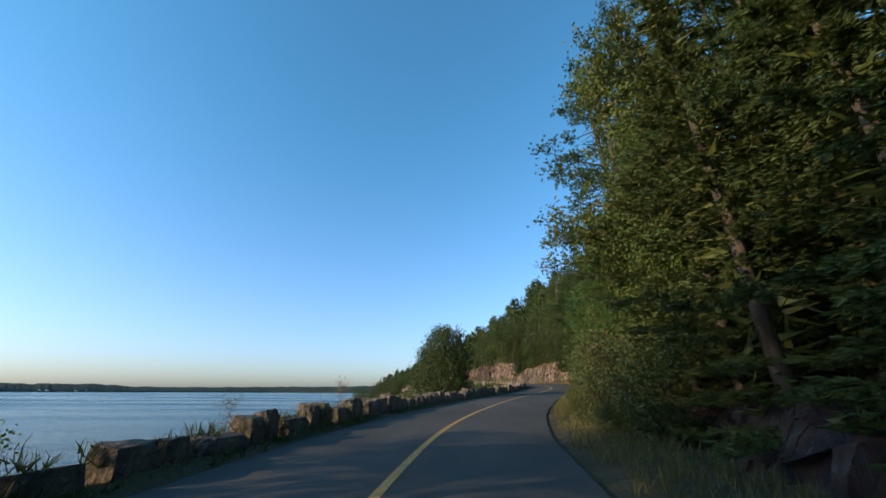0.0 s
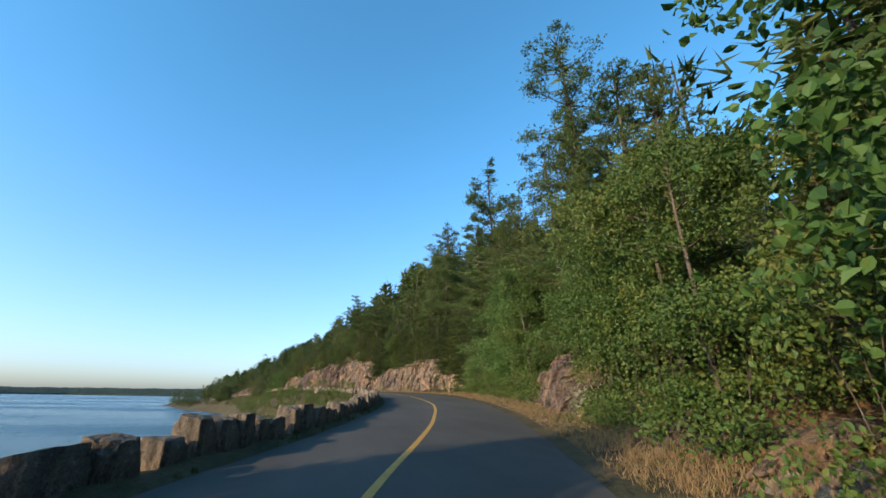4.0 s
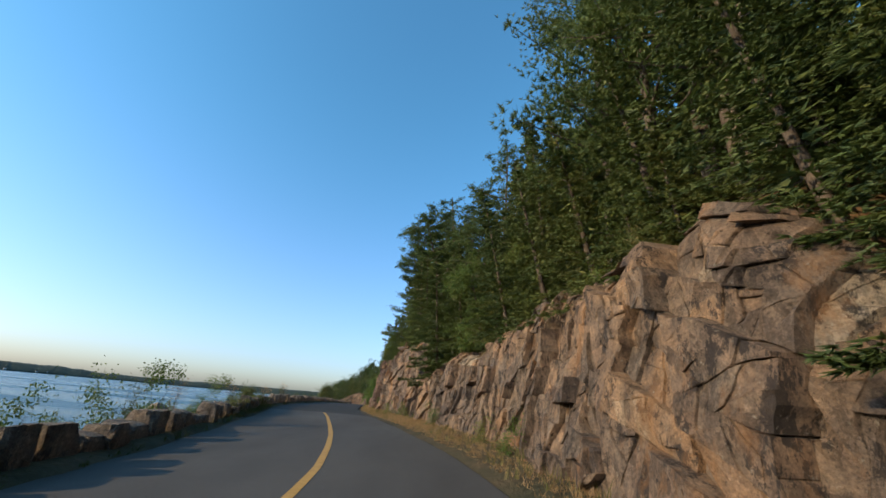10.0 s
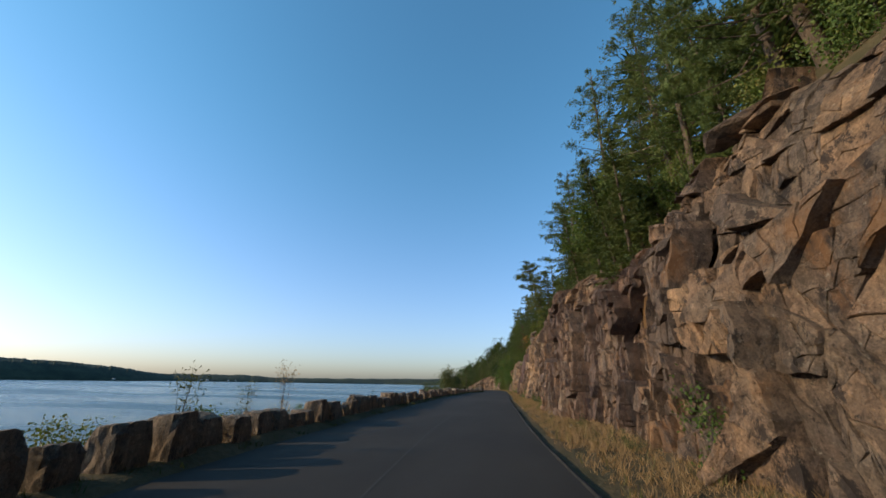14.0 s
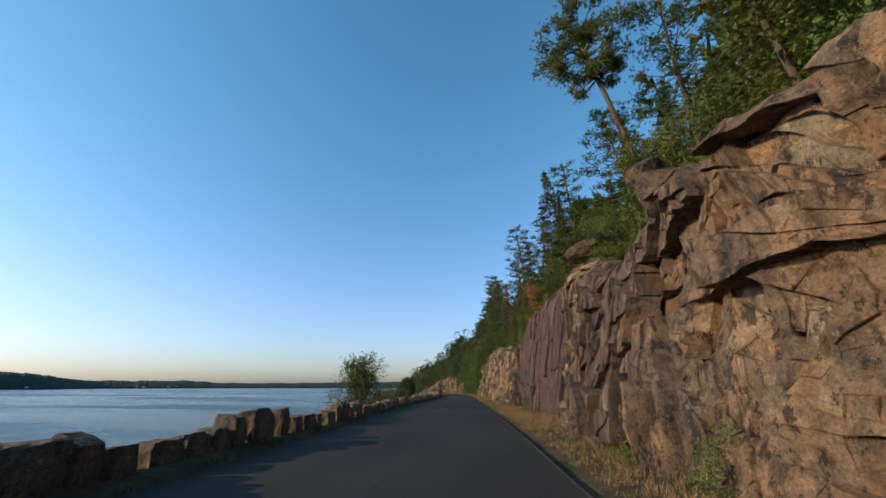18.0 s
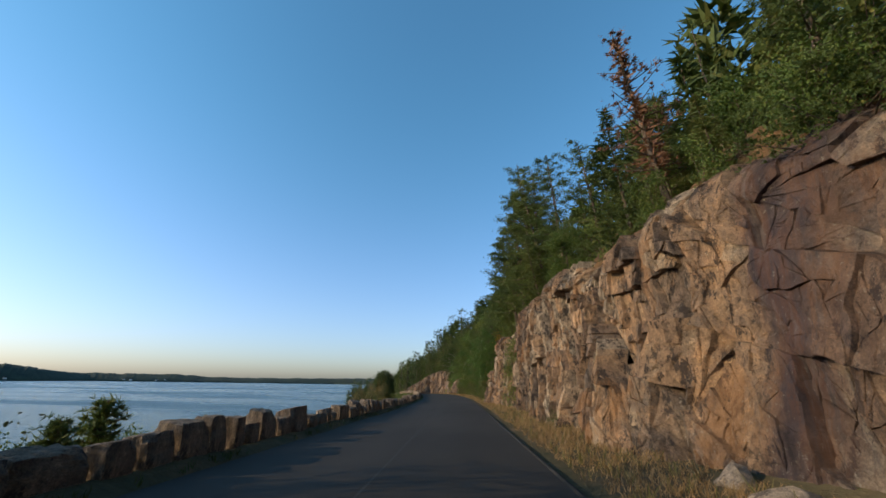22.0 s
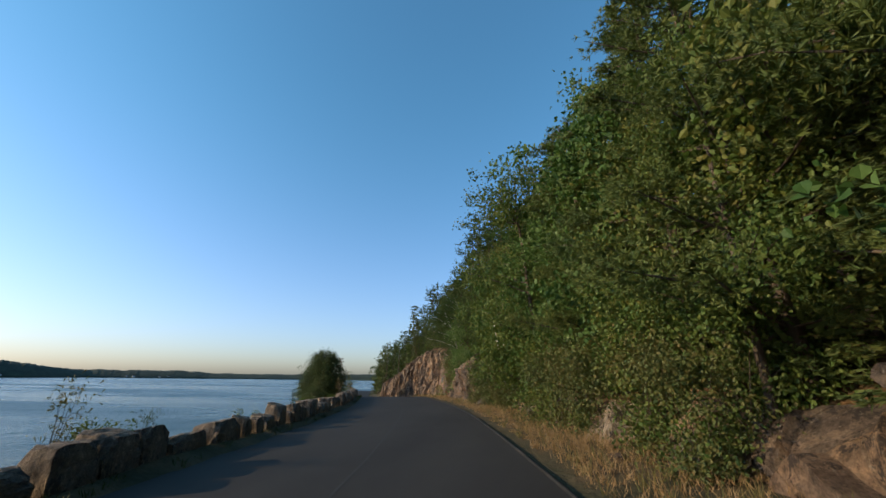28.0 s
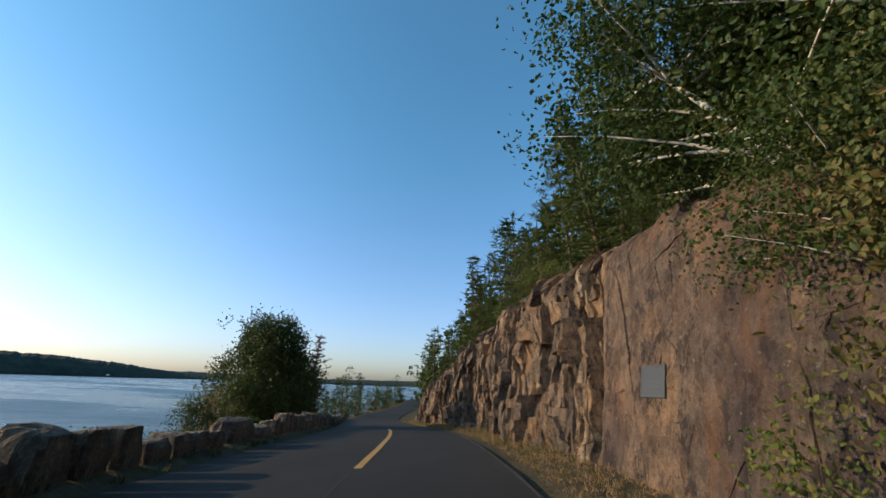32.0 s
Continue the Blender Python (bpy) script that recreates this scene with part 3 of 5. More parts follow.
# ---- the lie of the land ----
CLIFF_A = [(-60, 1.0), (-15, 1.0), (10, 1.0), (17, 1.0), (20, 2.9), (25, 3.1), (27, 2.0), (31, 1.0), (36, 0.5), (42, 0.6), (45, 0.6),
           (48, 1.2), (50, 2.6), (52, 2.2), (54, 0.9), (58, 0.3), (66, 0.3), (73, 0.8), (75, 2.0), (78.5, 1.8), (80, 4.0), (88, 3.8),
           (96, 3.3), (98, 2.3), (101, 2.7), (102.2, 5.2), (107, 5.1), (110, 5.6), (113, 5.7), (116, 6.0), (117.5, 4.9), (120, 5.0),
           (122, 4.6), (124, 5.8), (130, 5.9), (135, 6.0), (139, 5.2), (143, 5.5), (147, 5.1), (151, 5.6)]
CLIFF_B = [(152.5, 4.7), (155, 4.9), (157, 5.8), (159.5, 6.6), (162, 6.3), (165, 6.5), (168.6, 6.0), (169.8, 4.3), (175, 4.4), (179, 4.9),
           (183, 5.2), (185, 5.6), (190, 5.4), (194, 5.9), (197, 5.5), (200, 6.2), (202.5, 6.4), (204.5, 5.3), (208, 5.4), (214, 5.0),
           (218, 4.4), (221, 4.0), (224, 3.4), (225.5, 1.6), (227, 0.8), (231, 0.7), (232.2, 0.8), (233.2, 2.2), (234.6, 2.4), (235.6, 0.9), (241, 0.9), (246, 0.6),
           (252, 0.5), (256.3, 0.8), (258, 2.3), (259, 2.7), (261.5, 3.0), (264, 2.3), (265.6, 1.5), (266.4, 2.6), (267.2, 4.0), (270.5, 4.7), (274, 5.1)]
CLIFF_C = [(280, 5.4), (286, 5.8), (295, 5.0), (310, 3.5), (330, 1.5), (444, 1.2)]
TOP = np.array(CLIFF_A + CLIFF_B + CLIFF_C)


def cliff_top(s):
    return np.interp(s, TOP[:, 0], TOP[:, 1])


def land(s, d):
    """Ground height over the road to the right of it, behind the cut rock."""
    s, d = np.asarray(s, float), np.asarray(d, float)
    d = d - np.interp(s, [146, 150, 196, 200], [0, 1.7, 1.7, 0])
    hill = np.minimum(d - 5.4, 26) * 0.80 + np.maximum(d - 31.4, 0) * 0.45
    hill = hill * np.interp(s, [-60, 60, 110, 260, 300, 360, 444], [0.8, 0.85, 0.95, 0.9, 0.8, 0.6, 0.5])
    return cliff_top(s) - 0.15 - np.interp(s, [174, 177, 194, 197], [0, 0.7, 0.7, 0]) + np.maximum(hill, 0)


def shore(s):
    return -15.5 - 3.0 * soft_noise(np.asarray(s, float) / 19.0, np.zeros_like(np.asarray(s, float)) + 3.3)


def bank_z(s, d):
    """Ground height over the road on the side of the water."""
    edge = shore(s)
    low = SEA - np.interp(s, S_LINE, Z_LINE)
    w = np.clip((-5.6 - d) / (-5.6 - edge), 0, 1.6)
    return -0.25 + (low + 0.25) * w ** 1.15


def hill_ground():
    ss = np.arange(-60, 443, 1.5)
    ds = [-60, -40, -28, -22, -19, -17, -15, -13, -11, -9.5, -8, -7, -6.2, -5.6, -4.3, -2, 1.6, 2.3, 3.2, 5.0, 5.4, 6, 7, 8, 10, 12.5, 16, 20, 25, 31, 40, 52, 66]
    sg, dg = np.meshgrid(ss, ds, indexing="ij")
    z = np.zeros(sg.shape)
    left, right = dg <= -5.6, dg >= 5.4
    z[left] = bank_z(sg[left], dg[left])
    z[right] = land(sg[right], dg[right])
    flat = ~left & ~right
    z[flat] = np.interp(dg[flat], [-5.6, -4.3, -2, 1.6, 2.3, 3.2, 5.0], [-0.25, -0.06, -0.06, -0.06, 0.02, 0.12, 0.35])
    rough = (soft_noise(sg / 2.1, dg / 2.1, 5) - 0.5) * 0.5 + (soft_noise(sg / 7, dg / 7, 6) - 0.5) * 1.4
    z += rough * np.clip((np.abs(dg + 1.3) - 5.2) / 3, 0, 1) * np.clip(1.2 - np.abs(dg) / 60, 0.2, 1)
    v = place(sg, dg, z)
    v[:, 0, 2] = SEA - 12
    far = v[:, -1:].copy()
    far[..., 0] += 2500
    far[..., 2] -= 15
    v = np.concatenate([v, far], 1)
    me = mesh_of("ground", v.reshape(-1, 3), grid_faces(*v.shape[:2]), SOIL, True)
    return tagged(new("ground", me), "steep wooded hillside dropping from rock to the shore", kind="structure")


hill_ground()

# road, curb, paint and seam
def ribbon(name, material, ds, zs, s0, s1, step=1.0, label="", wobble=0.0, kind="structure", middle=None):
    ss = np.arange(s0, s1 + 0.01, step)
    sg, dg = np.meshgrid(ss, ds, indexing="ij")
    if middle:
        dg = dg + np.interp(sg, *np.array(middle).T)
    dg = dg + wobble * (soft_noise(sg / 2.3, sg * 0 + 1.5) - 0.5)
    v = place(sg, dg, np.broadcast_to(zs, sg.shape))
    ob = new(name, mesh_of(name, v.reshape(-1, 3), grid_faces(*v.shape[:2]), material, False))
    return tagged(ob, label, kind=kind)


def road_right(s):
    return np.interp(s, [-60, 0, 22, 45, 80, 105, 160, 265, 444], [1.5, 1.5, 1.75, 2.05, 2.0, 1.6, 1.68, 1.68, 1.7])


def road(name, s0, s1, material, label):
    ss = np.arange(s0, s1 + 0.1, 1.0)
    u = np.linspace(0, 1, 9)
    r = road_right(ss)[:, None] + 0.10 * (soft_noise(ss / 1.7, ss * 0 + 9) - 0.5)[:, None]
    l = -4.35 + 0.15 * (soft_noise(ss / 2.2, ss * 0 + 4) - 0.5)[:, None]
    dg = l + (r - l) * u
    z = 0.03 * (1 - (2 * u - 1) ** 2) + 0 * dg
    v = place(ss[:, None] + 0 * dg, dg, z)
    v = np.concatenate([place(ss[:, None], l, -0.12), v, place(ss[:, None], r, -0.12)], 1)
    me = mesh_of(name, v.reshape(-1, 3), grid_faces(*v.shape[:2]), material, False)
    return tagged(new(name, me), label, kind="structure")


road("road_1", -60, 103, OLD_ASPHALT, "weathered pale grey asphalt road with a yellow line")
road("road_2", 103, 443, ASPHALT, "newer dark grey asphalt road without markings")


def edge_curb():
    ss = np.arange(95, 330, 0.5)
    r = road_right(ss)[:, None] - 0.07
    off = np.array([0.0, 0.02, 0.05, 0.08, 0.10])
    h = np.array([-0.05, 0.02, 0.035, 0.02, -0.05])
    hh = h + 0.03 * (soft_noise(ss[:, None] / 0.6, off * 30, 2) - 0.5)
    v = place(ss[:, None] + 0 * off, r + off, hh)
    tagged(new("curb", mesh_of("curb", v.reshape(-1, 3), grid_faces(*v.shape[:2]), CURB, True)), "low crumbling dark asphalt curb along the road edge", kind="structure")


edge_curb()
CENTRE = [(-58, -1.3), (0, -1.3), (30, -1.2), (45, -1.18), (58, -1.15), (68, -1.35), (76, -1.35), (84, -1.0), (92, -1.03), (100, -1.15), (103, -1.2)]
ribbon("centre_line", YELLOW, [-0.07, 0.07], 0.034, -58, 102.6, 0.5, "solid yellow centre line painted on asphalt", 0.03, middle=CENTRE)
ribbon("centre_line", YELLOW, [-1.34, -1.20], 0.034, 273, 288, 0.5, "short worn yellow centre line", 0.03)
ribbon("pavement_seam", SEAM, [-1.34, -1.30], 0.033, 104, 272.5, 0.5, "pale lengthwise seam in asphalt", 0.05)

# water and the far shore
me = mesh_of("water", [(-4500, -4500, SEA), (4500, -4500, SEA), (4500, 4500, SEA), (-4500, 4500, SEA)], [(0, 1, 2, 3)], WATER)
tagged(new("water", me), "calm blue sound with pale wind streaks", kind="structure")


def far_shore():
    az = np.radians(np.arange(-190, 25, 0.12))
    a = np.degrees(az)
    dist = np.interp(a, [-190, -110, -66, -54, -50, -40, -24, -10, 25], [1300, 1300, 1500, 1750, 2300, 2600, 2900, 2500, 2300])
    crest = np.interp(a, [-190, -120, -80, -66, -59, -54, -51.5, -47, -43, -38, -30, -20, 25], [60, 70, 66, 58, 50, 38, 30, 31, 34, 27, 28, 36, 60])
    crest = crest + 5 * soft_noise(a / 1.7, a * 0, 1) + 2.5 * soft_noise(a / 0.6, a * 0, 2) + 2.2 * soft_noise(a / 0.15, a * 0, 3)
    rows = []
    for k, (f, h) in enumerate([(1.0, -4), (1.004, 5), (1.03, 0.45), (1.07, 0.8), (1.12, 1.0), (1.3, 0.7)]):
        r = dist * f
        z = SEA + (np.full(len(a), h) if k < 2 else h * crest) + (2 * soft_noise(a / 0.2, a * 0 + k, 7) if k else 0)
        rows.append(np.stack([np.sin(az) * r, 130 + np.cos(az) * r, z], -1))
    v = np.stack(rows, 1)
    tagged(new("backdrop", mesh_of("backdrop", v.reshape(-1, 3), grid_faces(*v.shape[:2]), FAR_WOOD, False)), "dark wooded hills on the far shore", kind="structure")


far_shore()


def far_house(azimuth, distance, size, up):
    az = radians(azimuth)
    top = tagged(new("far_house"), "tiny pale house on the far wooded shore", "house", "houses on the far shore")
    top.matrix_basis = Matrix.Translation((math.sin(az) * distance, 130 + math.cos(az) * distance, SEA + up)) @ Matrix.Rotation(-az + 0.3, 4, "Z") @ Matrix.Diagonal((size, size, size, 1))
    box = [(-6, -4, -2), (6, -4, -2), (6, 4, -2), (-6, 4, -2), (-6, -4, 5), (6, -4, 5), (6, 4, 5), (-6, 4, 5)]
    child("wall", mesh_of("house_wall", box, [(0, 1, 5, 4), (1, 2, 6, 5), (2, 3, 7, 6), (3, 0, 4, 7)], HOUSE_WALL), top)
    ridge = [(-6.6, -4.8, 4.7), (6.6, -4.8, 4.7), (6.6, 4.8, 4.7), (-6.6, 4.8, 4.7), (-6.6, 0, 8.6), (6.6, 0, 8.6)]
    child("roof", mesh_of("house_roof", ridge, [(0, 1, 5, 4), (2, 3, 4, 5), (0, 3, 2, 1)], CURB), top)


for azimuth, distance, size, up in ((-46.3, 2350, 0.8, 6), (-46.9, 2340, 0.6, 7), (-44.0, 2420, 0.7, 6), (-43.2, 2440, 0.5, 9), (-55.5, 1680, 0.6, 6)):
    far_house(azimuth, distance, size, up)


# ---- the cut rock ----
def zone(s, a, b, soft=1.2):
    return np.clip((s - a) / soft, 0, 1) * np.clip((b - s) / soft, 0, 1)


def cliff_base(a):
    out = 3.55 + 0.7 * (soft_noise(a / 9, a * 0, 11) - 0.5) + 0.35 * (soft_noise(a / 3.1, a * 0, 12) - 0.5) * (1 - zone(a, 265, 274, 1))
    return out + 0.35 * zone(a, 103, 112) - 0.5 * zone(a, 206, 219) + 0.5 * zone(a, 172, 186) + 0.25 * zone(a, 159, 169) - 0.55 * zone(a, 262, 300, 6)


# how the rock breaks, by stretch: start, block size, slenderness, slant of the upright joints, slant of the beds, depth of the steps
BREAKS = [(-60, 0.45, 1.5, 0.10, 0.10, 0.8), (19, 0.50, 1.9, -0.30, -0.25, 0.9), (31, 0.45, 1.4, 0.1, 0.1, 0.8), (46, 0.75, 1.2, 0.08, 0.04, 0.6),
          (57, 0.45, 1.5, 0.0, 0.0, 0.8), (80, 0.62, 1.35, 0.03, 0.02, 0.65), (98, 0.45, 1.3, 0.05, 0.05, 0.9), (103, 0.95, 1.1, -0.12, 0.10, 0.6),
          (113, 0.60, 1.2, 0.05, 0.12, 1.1), (116, 0.24, 1.7, 0.12, 0.0, 0.9), (133, 0.26, 1.9, 0.08, 0.05, 0.8), (144.5, 1.0, 1.1, 0.12, 0.22, 0.9),
          (149, 0.50, 1.5, 0.05, 0.10, 1.1), (154, 0.22, 1.9, 0.05, 0.0, 0.7), (158.5, 1.2, 2.4, 0.02, 0.02, 0.22), (170, 0.24, 1.7, 0.0, 0.05, 0.75),
          (177, 1.05, 1.1, 0.10, 0.18, 0.55), (185, 0.50, 2.0, 0.05, 0.05, 0.9), (189, 0.21, 3.6, 0.26, -0.15, 0.95), (203.5, 0.36, 3.2, 0.04, 0.05, 1.1),
          (212, 0.50, 1.7, 0.1, 0.1, 0.9), (232, 0.62, 1.3, 0.35, 0.30, 0.9), (265.6, 2.4, 1.2, 0.05, 0.10, 0.10), (273.6, 0.42, 2.6, 0.10, 0.05, 1.0)]
BREAK_AT = [row[0] for row in BREAKS]


def halves(poly, px, pz, nx, nz):
    """A convex outline cut in two by a line."""
    one, two = [], []
    side = [(x - px) * nx + (z - pz) * nz for x, z in poly]
    for i, (x, z) in enumerate(poly):
        j = (i + 1) % len(poly)
        (one if side[i] >= 0 else two).append((x, z))
        if (side[i] >= 0) != (side[j] >= 0):
            f = side[i] / (side[i] - side[j])
            q = (x + f * (poly[j][0] - x), z + f * (poly[j][1] - z))
            one.append(q)
            two.append(q)
    return one, two


def outline(poly):
    area = cx = cz = 0.0
    for (x, z), (x2, z2) in zip(poly, poly[1:] + poly[:1]):
        k = x * z2 - x2 * z
        area, cx, cz = area + k / 2, cx + (x + x2) * k / 6, cz + (z + z2) * k / 6
    return (area, cx / area, cz / area) if area > 1e-6 else (0.0, poly[0][0], poly[0][1])


def joint_blocks(s0, s1, seed):
    """The face split along its joints again and again: each block has an outline, a depth, a tilt and a tone."""
    rng = random.Random(seed)
    todo, out, a, blocks = [], [], s0, 0
    while a < s1 - 0.5:
        b = min(s1, a + rng.uniform(4.5, 7.0))
        b = s1 if s1 - b < 2.5 else b
        top = float(np.max(cliff_top(np.arange(a, b + 0.1, 0.25)))) + 0.7
        todo.append(([(a, -0.4), (b, -0.4), (b, top), (a, top)], 0.0, 0.0, 0.0, 0.5, 0))
        a = b
    while todo:
        poly, off, ga, gz, tone, block = todo.pop()
        area, ca, cz = outline(poly)
        if area < 0.006:
            continue
        row = BREAKS[max(0, sum(ca >= q for q in BREAK_AT) - 1)]
        leaf, tall, slant, bed, step = row[1:]
        size = math.sqrt(area)
        xs, zs = [p[0] for p in poly], [p[1] for p in poly]
        w, h = max(xs) - min(xs), max(zs) - min(zs)
        crumble = 0.55 if cz > float(cliff_top(ca)) - 1.1 and leaf < 2 else 1.0
        if block == 0 and size < leaf * crumble * math.exp(rng.gauss(0.1, 0.5)):
            blocks += 1
            block = blocks
        if size < (0.34 if block else 0.16) * rng.uniform(0.6, 1.5):
            if cz < float(cliff_top(ca)) + 0.30 * (hash2(round(ca * 1.3), seed * 1.0) - 0.4):
                out.append((poly, area, ca, cz, off, ga, gz, tone, row, block))
            continue
        if w * tall > h * rng.uniform(0.45, 2.0):
            ang = slant + rng.gauss(0, 0.20)
            nx, nz = math.cos(ang), -math.sin(ang)
        else:
            ang = bed + rng.gauss(0, 0.24)
            nx, nz = -math.sin(ang), math.cos(ang)
        if rng.random() < (0.22 if block == 0 else 0.45) / tall ** 0.7:
            ang = rng.uniform(0.3, 1.1) * rng.choice((-1, 1))
            nx, nz = math.cos(ang), math.sin(ang)
        px, pz = ca + rng.uniform(-0.25, 0.25) * w * abs(nx), cz + rng.uniform(-0.25, 0.25) * h * abs(nz)
        for piece in halves(poly, px, pz, nx, nz):
            if len(piece) < 3:
                continue
            k, c2, z2 = outline(piece)
            if k <= 0:
                continue
            off2 = off + ga * (c2 - ca) + gz * (z2 - cz)
            ga2, gz2, tone2 = ga, gz, tone
            if block:
                off2 += rng.uniform(-1, 1) ** 3 * 0.022 * min(1.0, step)
                ga2 += rng.uniform(-1, 1) * 0.11 * min(1.0, step)
                gz2 += rng.uniform(-1, 1) * 0.09 * min(1.0, step)
                tone2 += rng.uniform(-0.06, 0.06)
            elif size < 4.5:
                jut = rng.uniform(-1, 1)
                off2 += (0.35 * jut + 0.9 * jut ** 3) * 0.15 * step * min(size, 1.8) ** 0.75
                turn = step * (0.36 if size < 1.4 else 0.14)
                ga2 = 0.6 * ga + rng.uniform(-1, 1) * abs(jut) ** 0.5 * turn
                gz2 = 0.6 * gz + rng.uniform(-0.8, 0.5) * turn * 0.6
                tone2 = tone + (rng.random() - 0.5) * 0.55 * abs(jut)
            todo.append((piece, off2, ga2, gz2, tone2, block))
    return out


def cliff(name, s0, s1, label, seed=1):
    s0, s1 = s0 - 0.7, s1 + 0.7
    rng = np.random.default_rng(seed)
    where, depth, tones, faces, owner, n0 = [], [], [], [], [], 0
    for poly, area, ca, cz, off, ga, gz, tone, row, block in joint_blocks(s0, s1, seed):
        ring = []
        for (x, z), (x2, z2) in zip(poly, poly[1:] + poly[:1]):
            cuts = 1 + min(4, int(math.hypot(x2 - x, z2 - z) / 0.17))
            ring += [(x + (x2 - x) * k / cuts, z + (z2 - z) * k / cuts) for k in range(cuts)]
        p, c, n = np.array(ring), np.array([ca, cz]), len(ring)
        inner = 2 * area / np.sum(np.hypot(*(p - np.roll(p, 1, 0)).T))
        gap = 0.001 if block else rng.uniform(0.0, 0.006)
        if row[5] < 0.3:
            gap = 0.0 if row[5] < 0.15 else 0.002
        elif rng.random() < 0.05:
            gap = rng.uniform(0.01, 0.025)
        lip = min(0.4 * inner, rng.uniform(0.004, 0.03) * rng.random())
        k2, k1 = 1 - min(0.3, gap / inner), 1 - min(0.3, gap / inner) - min(0.5, lip / inner)
        q = np.concatenate([c + (p - c) * k1, c + (p - c) * k2, c + (p - c) * k2, c[None]])
        d = off + ga * (q[:, 0] - ca) + gz * (q[:, 1] - cz)
        d[:n] += rng.normal(0, 0.004 + 0.006 * min(1.0, row[5]), n)
        d[-1] += rng.normal(0, 0.014) * min(1.0, row[5] + 0.2)
        d[n:2 * n] += lip * rng.uniform(0.1, 0.9)
        d[2 * n:3 * n] += 0.75
        where.append(q)
        depth.append(d)
        tones.append(np.full(3 * n + 1, tone))
        i, j = np.arange(n), (np.arange(n) + 1) % n
        f = [np.stack([i * 0 + 3 * n, j, i], 1)]
        for r in range(2):
            f += [np.stack([i + r * n, j + r * n, j + (r + 1) * n], 1), np.stack([i + r * n, j + (r + 1) * n, i + (r + 1) * n], 1)]
        faces.append(np.concatenate(f) + n0)
        owner.append(np.full(3 * n + 1, block))
        n0 += 3 * n + 1
    q, d, tone, faces = np.concatenate(where), np.concatenate(depth), np.concatenate(tones), np.concatenate(faces)
    a, z = q[:, 0], q[:, 1]

    def face(a, z):
        top = cliff_top(a)
        lean = 0.16 + 0.06 * (soft_noise(a / 13, a * 0, 13) - 0.5)
        back = np.clip((z - (top - 0.8)) / 0.8, 0, 1.3) ** 2 * 0.6 * (0.4 + soft_noise(a / 1.3, a * 0, 14))
        calm = 1 - 0.95 * zone(a, 265.8, 273.6, 0.6) - 0.6 * zone(a, 158.5, 170)
        swell = 0.55 * (soft_noise(a / 4.2, z / 2.6, seed + 20) - 0.5) + 0.22 * (soft_noise(a / 1.4, z / 1.5, seed + 21) - 0.5)
        return cliff_base(a) + lean * np.maximum(z, 0) + back + swell * calm

    wave = lambda x, k, by: by * (soft_noise(a / x, z / x, seed + k) - 0.5)
    slab = zone(a, 265.8, 273.6, 0.6)
    tuck = 0.9 * (1 - np.clip(np.minimum(a - s0, s1 - a) / 1.3, 0, 1)) ** 1.5
    keep = np.where(slab > 0.5, np.clip(d, -0.015, 0.75), d)
    v = place(a + wave(1.7, 5, 0.36) + wave(0.37, 6, 0.12) + wave(0.15, 26, 0.05), face(a, z) + keep + tuck + (0.09 * (soft_noise(a / 0.5, z / 0.42, 15) - 0.5) + 0.05 * (soft_noise(a / 0.19, z / 0.17, 16) - 0.5)) * (1 - 0.8 * slab) * (1 - 0.5 * zone(a, 158.5, 170)),
              z + (wave(1.9, 7, 0.40) + wave(0.39, 8, 0.12) + wave(0.16, 27, 0.05)) * np.clip(z * 2, 0, 1))
    # stains by stretch; from 266 to 273.6 it paints dappled shade on the slab
    stain_shade = 1.5 * zone(a, 158.5, 171.5, 1.5) * np.clip(1.35 - z / 8, 0, 1) + 0.5 * zone(a, 266, 273.6, 1) + 0.5 * zone(a, 171, 178, 1.5) + 0.75 * zone(a, 150, 158.5, 3) + 0.5 * zone(a, 115, 140, 3) + 0.9 * zone(a, 182.0, 184.2, 0.5)
    # up to s 18 the outcrop's shade is put into its colour
    stain_shade += 0.4 * zone(a, 18, 30, 3) + 1.1 * zone(a, -8, 18, 2) + 0.35 * zone(a, 46, 57, 2) + 0.22 * zone(a, 104, 112, 3)
    stain_shade = np.clip(stain_shade * (0.35 + 1.1 * soft_noise(a / 1.1, z / 3.2, 81)), 0, 1)
    tan = np.clip(tone - 0.06 + 0.34 * zone(a, 186, 232, 4) + 0.34 * zone(a, 176, 186, 2) + 0.10 * zone(a, 267, 272, 1) + 0.18 * zone(a, 132, 151, 3) + 0.16 * np.clip(z - cliff_top(a) + 1.6, 0, 1), 0, 1)
    owner = np.concatenate(owner)

    def lump(title, some):
        """One mesh of the blocks that are named."""
        keep = np.isin(owner, some)
        number = np.cumsum(keep) - 1
        me = mesh_of(title, v[keep], number[faces[keep[faces[:, 0]]]], ROCK, False)
        for key, values in (("stain_shade", stain_shade), ("tone", tan)):
            attr = me.attributes.new(key, "FLOAT", "POINT")
            attr.data.foreach_set("value", values[keep])
        return me

    ids, counts = np.unique(owner[owner > 0], return_counts=True)
    large = ids[np.argsort(-counts)][:220]
    top = tagged(new(name, lump(name, np.setdiff1d(np.unique(owner), large))), label, kind="structure")
    for k in large:
        child("rock_block", lump("rock_block", [k]), top)
    # the solid rock behind the joints, and the littered ground that runs back from its edge
    sa = np.arange(s0, s1 + 0.2, 0.4)
    zz = np.concatenate([np.linspace(0, 1, 14), np.ones(7)])
    edge = cliff_top(sa)[:, None] - 0.05
    sg = np.repeat(sa[:, None], 21, 1)
    zg = (edge + 0.4) * zz - 0.4
